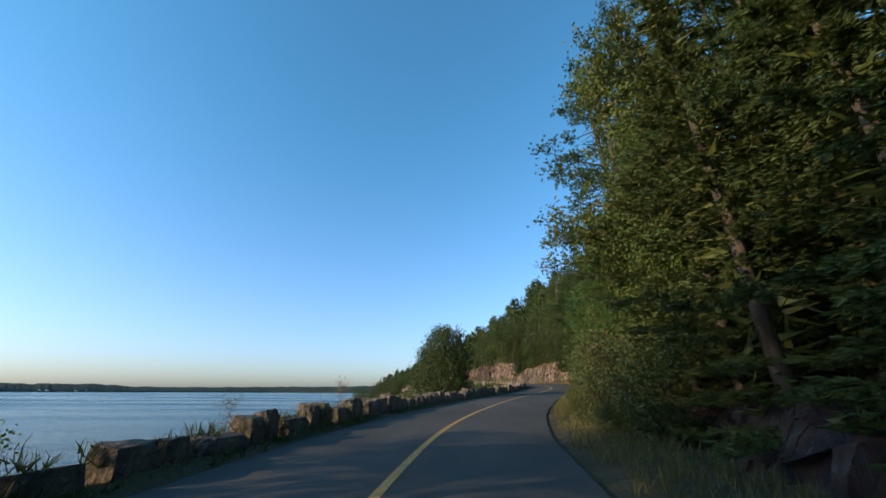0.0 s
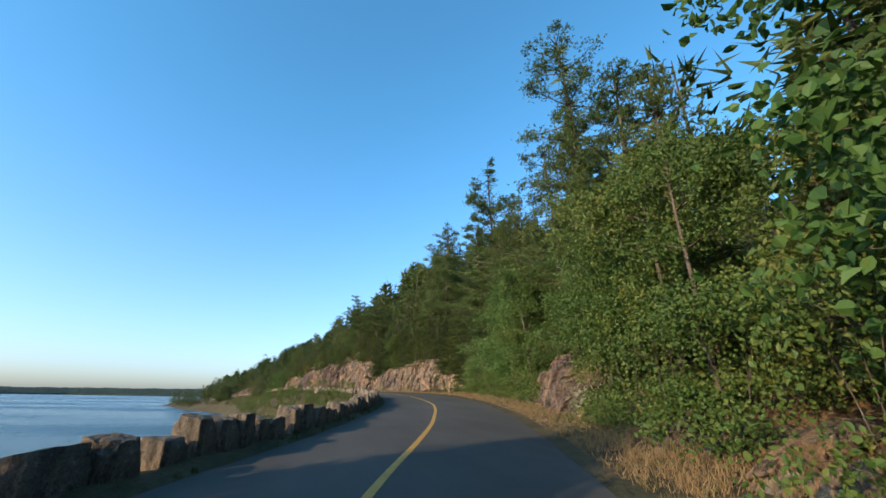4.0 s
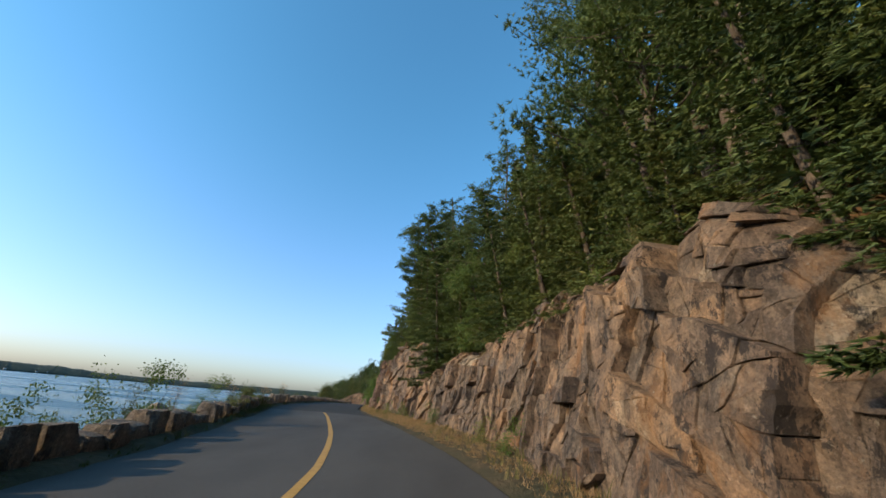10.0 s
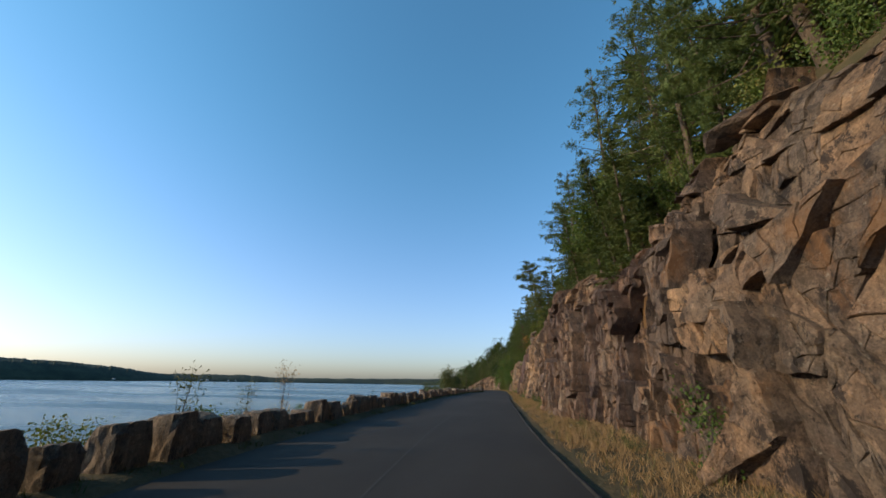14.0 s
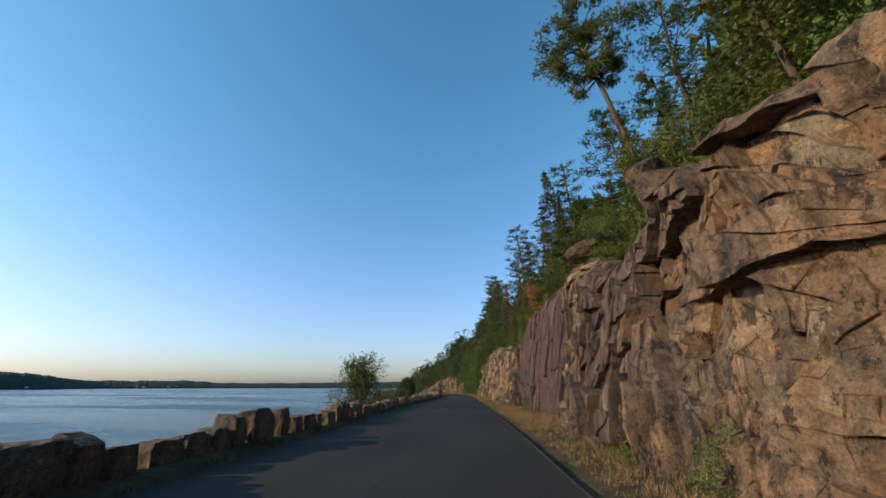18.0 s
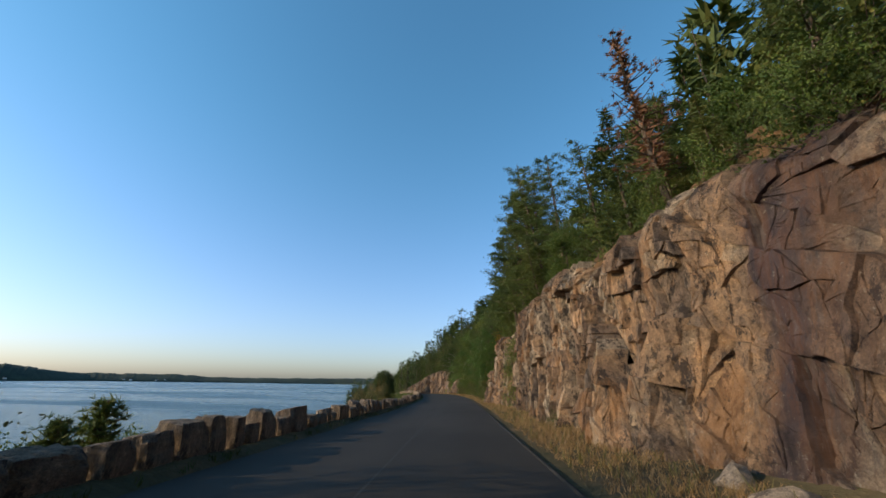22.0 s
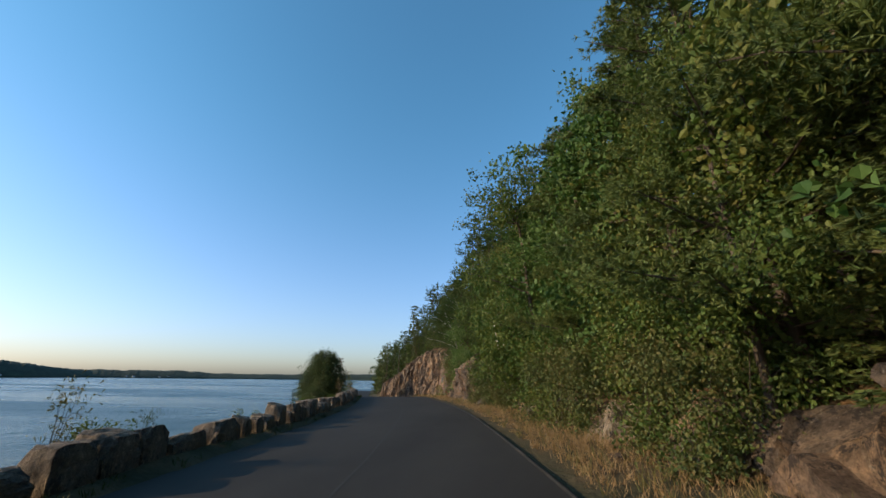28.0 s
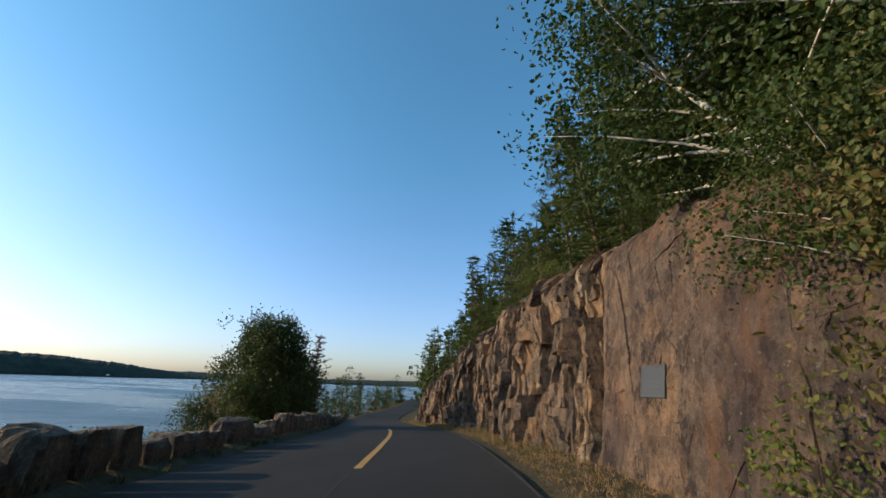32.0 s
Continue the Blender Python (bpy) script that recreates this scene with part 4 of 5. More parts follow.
    dg = face(sg, zg) + 0.55 + 0.9 * (1 - np.clip(np.minimum(sg - s0, s1 - sg) / 1.3, 0, 1)) ** 1.5
    dg[:, 14:] += np.array([0.15, 0.35, 0.6, 0.9, 1.3, 1.8, 2.6])
    zg[:, 14:] += np.array([0.06, 0.16, 0.3, 0.5, 0.75, 1.0, 1.3]) * (1 + zone(sa, 177, 196, 2))[:, None]
    vg = place(sg, dg + 0.2 * (soft_noise(sg / 0.9, zg / 0.9, 33) - 0.5), zg + 0.15 * (soft_noise(sg / 0.8, dg / 0.8, 34) - 0.5))
    child("rock_top", mesh_of("rock_top", vg.reshape(-1, 3), grid_faces(*vg.shape[:2]), LITTER, True), top, "orange-brown needle litter over the rock edge")
    return top


cliff("cliff_1", -6, 57, "low broken granite outcrops half hidden by bushes", 11)
cliff("cliff_2", 72, 118, "tan and pink granite road cut with cracks and ledges", 12)
cliff("cliff_3", 118, 158, "tall fractured granite road cut with orange stains", 13)
cliff("cliff_4", 158, 186, "flat dark-stained granite road cut with pale lichen", 14)
cliff("cliff_5", 186, 232, "steeply splintered tan granite road cut", 15)
cliff("cliff_6", 232, 265.5, "low sloping granite ledges beside the road", 16)
cliff("cliff_7", 265.5, 312, "smooth tan granite slab and a jagged road cut beyond", 17)


# ---- guard stones along the edge over the water ----
def stone_mesh(seed):
    rng = random.Random(seed)
    bm = bmesh.new()
    bmesh.ops.create_cube(bm, size=1.0)
    bmesh.ops.subdivide_edges(bm, edges=bm.edges, cuts=4, use_grid_fill=True)
    tip, skew = rng.uniform(-0.22, 0.22), rng.uniform(-0.15, 0.15)
    chips = [(Vector((rng.uniform(-1, 1), rng.uniform(-1, 1), rng.uniform(-0.2, 1))).normalized(), rng.uniform(0.60, 0.74)) for _ in range(5)]
    for v in bm.verts:
        x, y, z = v.co
        edge = sum(abs(c) > 0.45 for c in (x, y, z))
        for nrm, far in chips:
            over = v.co.dot(nrm) - far
            if over > 0:
                v.co -= nrm * over
        x, y, z = v.co
        k = 1 - 0.08 * max(0, z + 0.1)
        pull = 0.93 if edge == 3 else 0.975 if edge == 2 else 1.0
        n = Vector((rng.uniform(-1, 1), rng.uniform(-1, 1), rng.uniform(-1, 1))) * 0.02
        v.co = Vector((x * k * pull, y * k * pull + skew * max(0, z), z * pull + 0.5 + tip * x * max(0, z + 0.2))) + n
    bmesh.ops.triangulate(bm, faces=bm.faces)
    me = bpy.data.meshes.new("stone")
    bm.to_mesh(me)
    bm.free()
    me.materials.append(BOULDER)
    return me


STONES = [stone_mesh(100 + k) for k in range(18)]


def guard_wall(name, s0, s1, seed):
    rng = random.Random(seed)
    ss = np.arange(s0, s1 + 0.01, 0.5)
    sg, dg = np.meshgrid(ss, [-4.25, -4.5, -4.75, -5.4, -6.0], indexing="ij")
    z = np.interp(dg, [-6.0, -5.4, -4.75, -4.5, -4.25], [-0.5, 0.10, 0.12, 0.06, -0.06]) + 0.10 * (soft_noise(sg / 0.8, dg / 0.3, 3) - 0.5)
    v = place(sg, dg, z)
    top = tagged(new(name, mesh_of(name, v.reshape(-1, 3), grid_faces(*v.shape[:2]), SOIL, True)), "row of rough granite guard stones on a grassy verge", "stone wall", kind="structure")
    s = s0
    while s < s1 - 0.4:
        big = float(soft_noise(np.array([s / 6.0]), np.array([seed * 1.0]))[0])
        ln, ht = rng.uniform(0.45, 0.80) * (1 + 0.7 * (rng.random() < 0.12)), rng.uniform(0.45, 0.80) + 0.2 * (big - 0.5)
        p = place(s + ln / 2, -5.02 + rng.uniform(-0.06, 0.06), -0.06)
        ob = new("stone", rng.choice(STONES))
        ob.parent = top
        ob.matrix_basis = Matrix.Translation(p) @ Matrix.Rotation(heading(s) + rng.uniform(-0.12, 0.12), 4, "Z") @ Matrix.Rotation(rng.uniform(-0.06, 0.06), 4, "Y") @ Matrix.Diagonal((rng.uniform(0.46, 0.62), ln, ht, 1))
        s += ln + rng.uniform(0.02, 0.20) + (rng.uniform(0.1, 0.4) if rng.random() < 0.10 else 0)
    return top


for name, s0, s1, seed in (("wall_1", -14, 62, 1), ("wall_2", 62, 131, 2), ("wall_3", 131, 205, 3), ("wall_4", 205, 318, 4)):
    guard_wall(name, s0, s1, seed)


# ---- trees: one of each kind, then copies ----
PINES = [pine(1, 15, 3.6, 0.22), pine(2, 13, 3.3, 0.15, (0.8, 0.3)), pine(3, 17, 4.0, 0.36, tufts=6600), pine(4, 11, 3.1, 0.10, (-0.5, 0.4))]
SPRUCES = [spruce(11, 11, 2.4), spruce(12, 8, 2.1, 3600, 0.16, 0.042), spruce(13, 13, 2.6, 4800)]
BROADS = [broadleaf(21, 9, 2.7, 0.15, 220, 24, 0.14, 0.11, puff=0.38), broadleaf(22, 7, 2.3, 0.1, 200, 24, 0.13, 0.10, puff=0.36), broadleaf(23, 11, 3.0, 0.2, 250, 26, 0.15, 0.12, puff=0.4)]
NEAR_BROADS = [broadleaf(25, 7.5, 2.3, 0.02, 260, 40, 0.11, 0.09, puff=0.36, kite=True), broadleaf(26, 6, 2.0, 0.0, 230, 38, 0.105, 0.085, puff=0.34, kite=True), broadleaf(27, 9, 2.5, 0.05, 300, 40, 0.11, 0.09, puff=0.36, kite=True)]
CLOSE_BROADS = [broadleaf(28, 9, 2.5, 0.0, 330, 40, 0.095, 0.078, kite=True, limbs=22, puff=0.34), broadleaf(29, 8, 2.4, 0.0, 310, 40, 0.10, 0.08, kite=True, limbs=22, puff=0.34, leaf=MAPLE_LEAF, label="green leafy tree crowding the road edge")]
CLOSE_SHRUBS = [broadleaf(54, 2.6, 1.4, 0.0, 190, 20, 0.075, 0.06, kite=True, stems=3, puff=0.36, limbs=8, leaf=DARK_LEAF, name="bush", label="dense dark green bush at the road's edge", category="bush")]
MAPLES = [broadleaf(31, 9.5, 2.7, 0.02, 420, 15, 0.16, 0.14, kite=True, leaf=MAPLE_LEAF, label="bright green maple with broad pale-backed leaves", name="maple_tree", category="maple tree")]
SHRUBS = [broadleaf(51, 2.2, 1.2, 0.0, 62, 14, 0.085, 0.064, stems=3, puff=0.3, limbs=5, kite=True, name="shrub", label="low leafy roadside shrub", category="shrub"),
          broadleaf(52, 3.2, 1.5, 0.0, 88, 14, 0.09, 0.072, stems=3, puff=0.34, limbs=5, kite=True, name="tall_shrub", label="tall leafy green shrub", category="shrub"),
          broadleaf(53, 1.3, 0.9, 0.0, 48, 12, 0.075, 0.045, stems=3, puff=0.22, limbs=4, leaf=DARK_LEAF, name="shrub", label="small dark olive shrub", category="shrub")]
GOLDS = [broadleaf(61, 2.6, 1.4, 0.0, 75, 15, 0.085, 0.062, stems=3, puff=0.3, limbs=8, kite=True, leaf=GOLD_LEAF, name="shrub", label="shrub turning orange and gold for autumn", category="shrub")]
WEEDS = [broadleaf(55, 1.5, 0.45, 0.1, 26, 6, 0.07, 0.025, stems=5, puff=0.16, limbs=6, leaf=GREEN_GRASS, name="weed", label="tall thin goldenrod stalks among the guard stones", category="weed"),
         broadleaf(56, 1.9, 0.5, 0.2, 18, 5, 0.06, 0.02, stems=6, puff=0.14, limbs=6, leaf=DRY_GRASS, name="weed", label="tall dry weed stalks gone to seed", category="weed")]
NEAR_SPRUCES = [spruce(14, 10, 2.3, 8500, 0.12, 0.028, 10, label="dark hemlock with drooping boughs close to the road"), spruce(15, 8, 2.0, 7500, 0.12, 0.028, 10, label="dark hemlock with drooping boughs close to the road")]
MASTERS = NEAR_SPRUCES + CLOSE_BROADS + CLOSE_SHRUBS + PINES + SPRUCES + BROADS + NEAR_BROADS + MAPLES + SHRUBS + GOLDS + WEEDS
USED = set()
pick = random.Random(77)
WOOD, EDGE, SHORE = "trees of the hillside wood", "bushes and trees along the rock edge", "bushes on the shore bank"


def plant(kinds, s, d, z=None, scale=1.0, turn=None, tilt=0.0, group=""):
    ob = kinds if not isinstance(kinds, list) else pick.choice(kinds)
    if z is None:
        if d > 5.4:
            z = float(land(s, d))
        elif d < -5.6:
            z = float(bank_z(np.array(s), np.array(d)))
        elif d > 3.2:
            z = 0.1 + (float(cliff_top(s)) - 0.3) * max(0.0, min(1.0, (d - 3.2) / 1.2)) * (1 if cliff_top(s) < 1.6 else 0)
        else:
            z = 0.02
    p = place(s, d, z - 0.12)
    turn = pick.uniform(0, 6.28) if turn is None else turn
    m = Matrix.Translation(p) @ Matrix.Rotation(heading(s), 4, "Z") @ Matrix.Rotation(tilt, 4, "Y") @ Matrix.Rotation(turn, 4, "Z")
    if ob.name not in USED:
        USED.add(ob.name)
        got = ob
        got.matrix_basis = m @ Matrix.Diagonal((scale, scale, scale, 1))
    else:
        got = copy_thing(ob, m)
        got.scale = (scale, scale, scale * pick.uniform(0.92, 1.1))
    return tagged(got, group=group)


# trees that stand out, one by one
CEDAR = broadleaf(81, 6.4, 2.2, 0.0, 220, 34, oval=800, leaf_len=0.12, leaf_wid=0.085, leaf=DARK_LEAF, puff=0.45, limbs=22, name="cedar_tree", label="dense rounded dark green tree on the shore side", category="tree")
plant(CEDAR, 31.8, -7.5, -1.3, 1.1)
OAK = broadleaf(82, 13, 3.4, 0.3, 360, 40, 0.13, 0.10, puff=0.32, name="oak_tree", label="oak with a leafy limb reaching over the road", category="oak tree")
plant(OAK, 13.2, 5.8, scale=0.95, tilt=-0.12)
SHORE_BIRCH = broadleaf(83, 5.6, 1.7, 0.1, 150, 11, 0.12, 0.08, stems=2, leaf=DARK_LEAF, name="alder_tree", label="slender open-crowned alder on the shore bank", category="alder tree")
SHORE_CLUMP = broadleaf(84, 5.2, 2.1, 0.0, 330, 13, 0.13, 0.09, oval=160, stems=5, leaf=DARK_LEAF, name="alder_clump", label="many-stemmed alder clump above the water", category="alder")
plant(SHORE_CLUMP, 171.2, -7.6, -0.9, 0.85)
plant(SHORE_CLUMP, 177.0, -8.4, -1.2, 0.8)
YOUNG_PINES = [pine(91, 1.6, 0.55, 0.15, tufts=240, length=0.17, width=0.022, per=6, label="young bushy pine seedling behind the guard stones")]
for s, d, z, k in ((184.3, -6.3, -0.35, 0.78), (185.2, -6.4, -0.4, 0.95), (186.6, -6.4, -0.4, 0.6)):
    plant(YOUNG_PINES, s, d, z, k)
for s, d, z, k in ((182.4, -6.1, -0.4, 0.72), (104.9, -6.2, -0.5, 0.62), (188.8, -6.5, -0.4, 0.42), (108.6, -6.4, -0.4, 0.36), (110.2, -6.4, -0.4, 0.38), (112.4, -6.4, -0.4, 0.34)):
    plant(CLOSE_SHRUBS, s, d, z, k, group=SHORE)
plant(SHORE_BIRCH, 181.5, -9.0, -1.5, 1.15)
DARK_CLUMP = broadleaf(85, 7.6, 2.9, 0.0, 300, 26, 0.14, 0.105, oval=900, stems=3, leaf=DARK_LEAF, puff=0.5, limbs=22, name="oak_clump", label="dense dark oak clump at the bend above the water", category="oak tree")
plant(DARK_CLUMP, 291, -8.6, -1.2, 1.0)
plant(DARK_CLUMP, 295, -8.8, -1.6, 0.95)
plant(SHORE_CLUMP, 284, -9.6, -2.0, 0.7)
plant(SHORE_CLUMP, 288, -9.0, -1.8, 0.8)
BARE = pine(86, 6.5, 1.5, 0.25, tufts=60, length=0.18, width=0.02, per=4, leaf=DEAD_LEAF, name="bare_tree", label="bare dead tree with brittle brown twigs", gaps=0.1)
plant(BARE, 294, -6.2, -0.6, 1.0)
plant(BARE, 188.2, 6.2, 6.0, 1.0, tilt=-0.12)
plant(BARE, 190.5, 7.5, None, 0.8)
for s, d, k in ((178.6, 5.7, 0.6), (179.6, 6.1, 0.75), (180.6, 5.8, 0.6), (181.4, 6.4, 0.85), (182.6, 6.2, 0.7), (183.8, 6.5, 0.8), (180.2, 7.0, 0.9)):
    plant(CLOSE_SHRUBS + SHRUBS[:2], s, d, float(cliff_top(s)) + 0.25 + 0.35 * (d - 5.4), k, group=EDGE)
LEANER = pine(87, 9.5, 2.6, 0.6, (-1.2, 0.6), 5200, 0.13, 0.025, 12, name="pine_tree", label="crooked pine leaning out over the cliff edge")
plant(LEANER, 154.4, 6.0, 7.4, 0.88, turn=0.0, tilt=-0.08)
plant(LEANER, 101.5, 5.9, 5.6, 1.05, turn=0.3, tilt=-0.12)
plant(LEANER, 112.5, 6.2, 6.6, 0.95, turn=0.2, tilt=-0.04)
BIG_PINE = pine(90, 23, 5.6, 0.25, tufts=15000, length=0.19, width=0.034, label="great white pine with long level boughs")
plant(BIG_PINE, 66.4, 5.9, None, 1.0, tilt=-0.05)
plant(BIG_PINE, 209.5, 6.3, None, 0.62, tilt=-0.05)
for s, d, k in ((46.5, 7.2, 1.1), (50.2, 7.0, 1.15), (54.5, 6.8, 1.05), (61.5, 6.6, 1.0), (70.5, 6.2, 0.95), (74.5, 6.2, 0.9)):
    plant(PINES[:3], s, d, None, k, tilt=-0.05, group=WOOD)
plant(PINES[2], 80.3, 5.7, 5.4, 0.82)
plant(PINES[0], 81.6, 6.6, None, 1.2)
plant(PINES[3], 83.6, 6.4, None, 1.25)
plant(PINES[1], 79.0, 7.4, None, 1.0)
plant(PINES[1], 115.5, 6.6, 6.6, 0.75, tilt=-0.05)
plant(PINES[0], 180.3, 7.0, 7.0, 0.72, tilt=-0.12)
for s, d, k in ((206.0, 6.4, 0.95), (213.0, 6.2, 0.95), (215.5, 5.8, 0.9), (220.0, 6.0, 0.8)):
    plant(PINES[:2], s, d, None, k, tilt=-0.05, group=WOOD)
for s, d, k in ((6.5, 5.6, 1.0), (9.0, 5.3, 1.15), (12.0, 5.6, 1.1), (14.6, 5.4, 1.0), (17.2, 5.8, 1.0)):
    plant(SPRUCES[2:] + NEAR_SPRUCES[:1], s, d + 0.8, None, k, tilt=-0.06, group=WOOD)
plant(PINES[0], 16.6, 6.0, None, 1.1, tilt=-0.08)
for s, d, k in ((72.0, 5.2, 0.95), (75.0, 5.3, 0.9), (77.8, 5.2, 1.0), (96.5, 5.4, 0.9), (98.6, 4.7, 0.95), (100.2, 4.9, 0.9), (105.5, 5.6, 0.8), (108.5, 5.7, 0.85)):
    plant(NEAR_SPRUCES, s, d, None if d > 5.4 else max(0.3, float(cliff_top(s)) - 0.4), k, tilt=-0.10, group=EDGE)
for s, d, k in ((229.6, 5.2, 0.8), (233.4, 5.4, 0.95), (236.8, 5.2, 0.9), (239.5, 5.6, 1.0), (243.0, 5.4, 0.95)):
    plant(PINES[3], s, d, 0.5, k, tilt=-0.08, group=EDGE)
for s, d, k in ((227.6, 4.8, 1.0), (246.0, 5.4, 1.1), (248.6, 6.0, 1.15), (251.2, 6.3, 1.1), (254.5, 6.6, 1.1)):
    plant(CLOSE_BROADS, s, d, 0.4, k, tilt=-0.10, group=EDGE)
for s, d, k in ((247.2, 4.3, 1.15), (250.6, 5.6, 1.05)):
    plant(CLOSE_BROADS, s, d, 0.3, k, tilt=-0.08, group=EDGE)
for s, d, z, k in ((230.2, 3.8, 0.2, 0.8), (228.4, 4.0, 1.0, 0.85), (231.2, 4.2, 1.6, 0.8), (229.4, 4.3, 2.6, 0.8)):
    plant(GOLDS[0], s, d, z, k, group=EDGE)
plant(NEAR_SPRUCES[0], 230.0, 4.4, 0.3, 0.85, tilt=-0.06)
plant(NEAR_SPRUCES[0], 233.6, 5.4, 0.6, 1.0, tilt=-0.06)
for s, d, k in ((258.5, 6.2, 0.85), (261.5, 6.0, 0.8), (264.0, 6.3, 0.85)):
    plant(PINES[:2], s, d, None, k, tilt=-0.08, group=WOOD)
for s, d, k in ((250.4, 3.5, 0.8), (252.2, 3.4, 0.9), (253.8, 3.5, 0.85), (255.4, 3.4, 0.9), (257.2, 3.5, 0.7), (236.9, 3.5, 0.7), (244.3, 3.5, 0.8), (238.5, 3.6, 0.8), (240.5, 3.5, 0.8), (242.5, 3.6, 0.9)):
    plant(CLOSE_SHRUBS, s, d, 0.1, k, group=EDGE)
for s in (248.8, 249.6, 251.2, 253.0, 254.6, 256.3):
    plant(CLOSE_SHRUBS, s, 4.0, 0.25, 0.95, group=EDGE)
for s, d, k, turn in ((222.2, 3.35, 0.6, 0.4), (223.5, 3.15, 0.85, 2.1), (224.8, 3.2, 0.7, 4.0)):
    plant(CLOSE_SHRUBS[0], s, d, 0.1, k, turn=turn, group=EDGE)
for kind, s, d, k, turn in ((CLOSE_BROADS[0], 236.6, 5.9, 1.25, 1.0), (NEAR_SPRUCES[0], 240.6, 5.6, 1.15, 2.0), (CLOSE_BROADS[1], 243.4, 6.0, 1.4, 3.0), (NEAR_SPRUCES[1], 246.4, 5.7, 1.4, 0.5)):
    plant(kind, s, d, None, k, turn=turn, group=EDGE)
for s, d, z, k in ((81.4, 4.9, 1.4, 0.62), (83.2, 5.3, 2.6, 0.62), (84.6, 6.3, 4.4, 0.85), (86.8, 6.2, 4.3, 0.8), (89.0, 6.3, 4.3, 0.85), (91.4, 6.2, 4.0, 0.8), (93.6, 6.3, 4.0, 0.85)):
    plant(NEAR_SPRUCES, s, d, z, k, tilt=-0.1, group=EDGE)
plant(MAPLES[0], 60.8, 5.0, 0.3, 1.0)
plant(MAPLES[0], 57.0, 5.6, 0.5, 0.95)
plant(CLOSE_BROADS, 43.6, 5.0, 0.3, 0.75)
for s in (79.5, 82.0, 84.5, 87.0, 90.0):
    plant(SPRUCES[1:2], s, 5.1, float(cliff_top(s)) - 0.2, 0.8, tilt=-0.22, group=EDGE)
SLANT_BIRCH = broadleaf(88, 7.5, 2.0, 0.3, 240, 14, 0.115, 0.095, lean=(0.2, 2.2), bark=BIRCH, stems=2, name="birch_tree", label="pair of slanting white birch stems", category="birch tree")
plant(SLANT_BIRCH, 251.7, 3.9, 0.3, 1.05, turn=0.0, tilt=0.03)
OVERHANG = broadleaf(89, 7.5, 2.7, 0.28, 760, 18, 0.085, 0.07, lean=(-1.2, 2.6), limbs=26, kite=True, leaf=SHADED_BIRCH_LEAF, bark=BIRCH, name="birch_tree", label="leaning birch whose limbs hang over a granite slab", category="birch tree")
for s, d, z, k, tip in ((268.4, 5.4, 1.0, 1.15, -0.08), (270.2, 6.4, 4.2, 0.85, -0.12), (267.4, 6.2, 3.0, 0.95, -0.12), (272.6, 6.8, 5.0, 0.75, -0.10), (267.2, 4.5, 0.3, 0.62, 0.02)):
    plant(OVERHANG, s, d, z, k, turn=0.0, tilt=tip)
for s, d, z, k in ((267.3, 3.6, 0.1, 0.95), (267.5, 3.9, 1.2, 0.8), (267.4, 4.0, 2.2, 0.8)):
    plant(CLOSE_SHRUBS, s, d, z, k, group=EDGE)
for s, d, z, k in ((80.3, 4.4, 1.9, 0.5), (81.2, 4.5, 2.8, 0.55), (82.5, 4.6, 3.6, 0.5), (83.8, 4.6, 3.7, 0.45), (80.9, 4.2, 1.2, 0.45)):
    plant(SHRUBS[:1] + CLOSE_SHRUBS, s, d, z, k, group=EDGE)
plant(SHRUBS[0], 268.2, 2.9, 0.1, 0.6)
for z, d, k in ((0.5, 3.2, 0.75), (1.3, 3.3, 0.8), (2.2, 3.45, 0.85), (3.1, 3.6, 0.85), (4.0, 3.8, 0.8)):
    plant(SHRUBS[0], 203.2 + 0.1 * z, d, z, k, group=EDGE)
plant(GOLDS[0], 170.8, 5.6, 5.4, 1.3)
plant(GOLDS[0], 172.6, 6.0, 5.2, 1.2)
plant(GOLDS[0], 27.0, 5.4, 2.4, 0.6)
plant(GOLDS[0], 226.5, 5.6, 4.6, 1.4)


# cliff-edge trees and the woods behind, thicker and taller up the slope
def bushy(s):
    """How far trees and bushes come down to the road: 1 where there is no high rock."""
    return float(np.clip(1.4 - cliff_top(s) / 2.2, 0, 1))


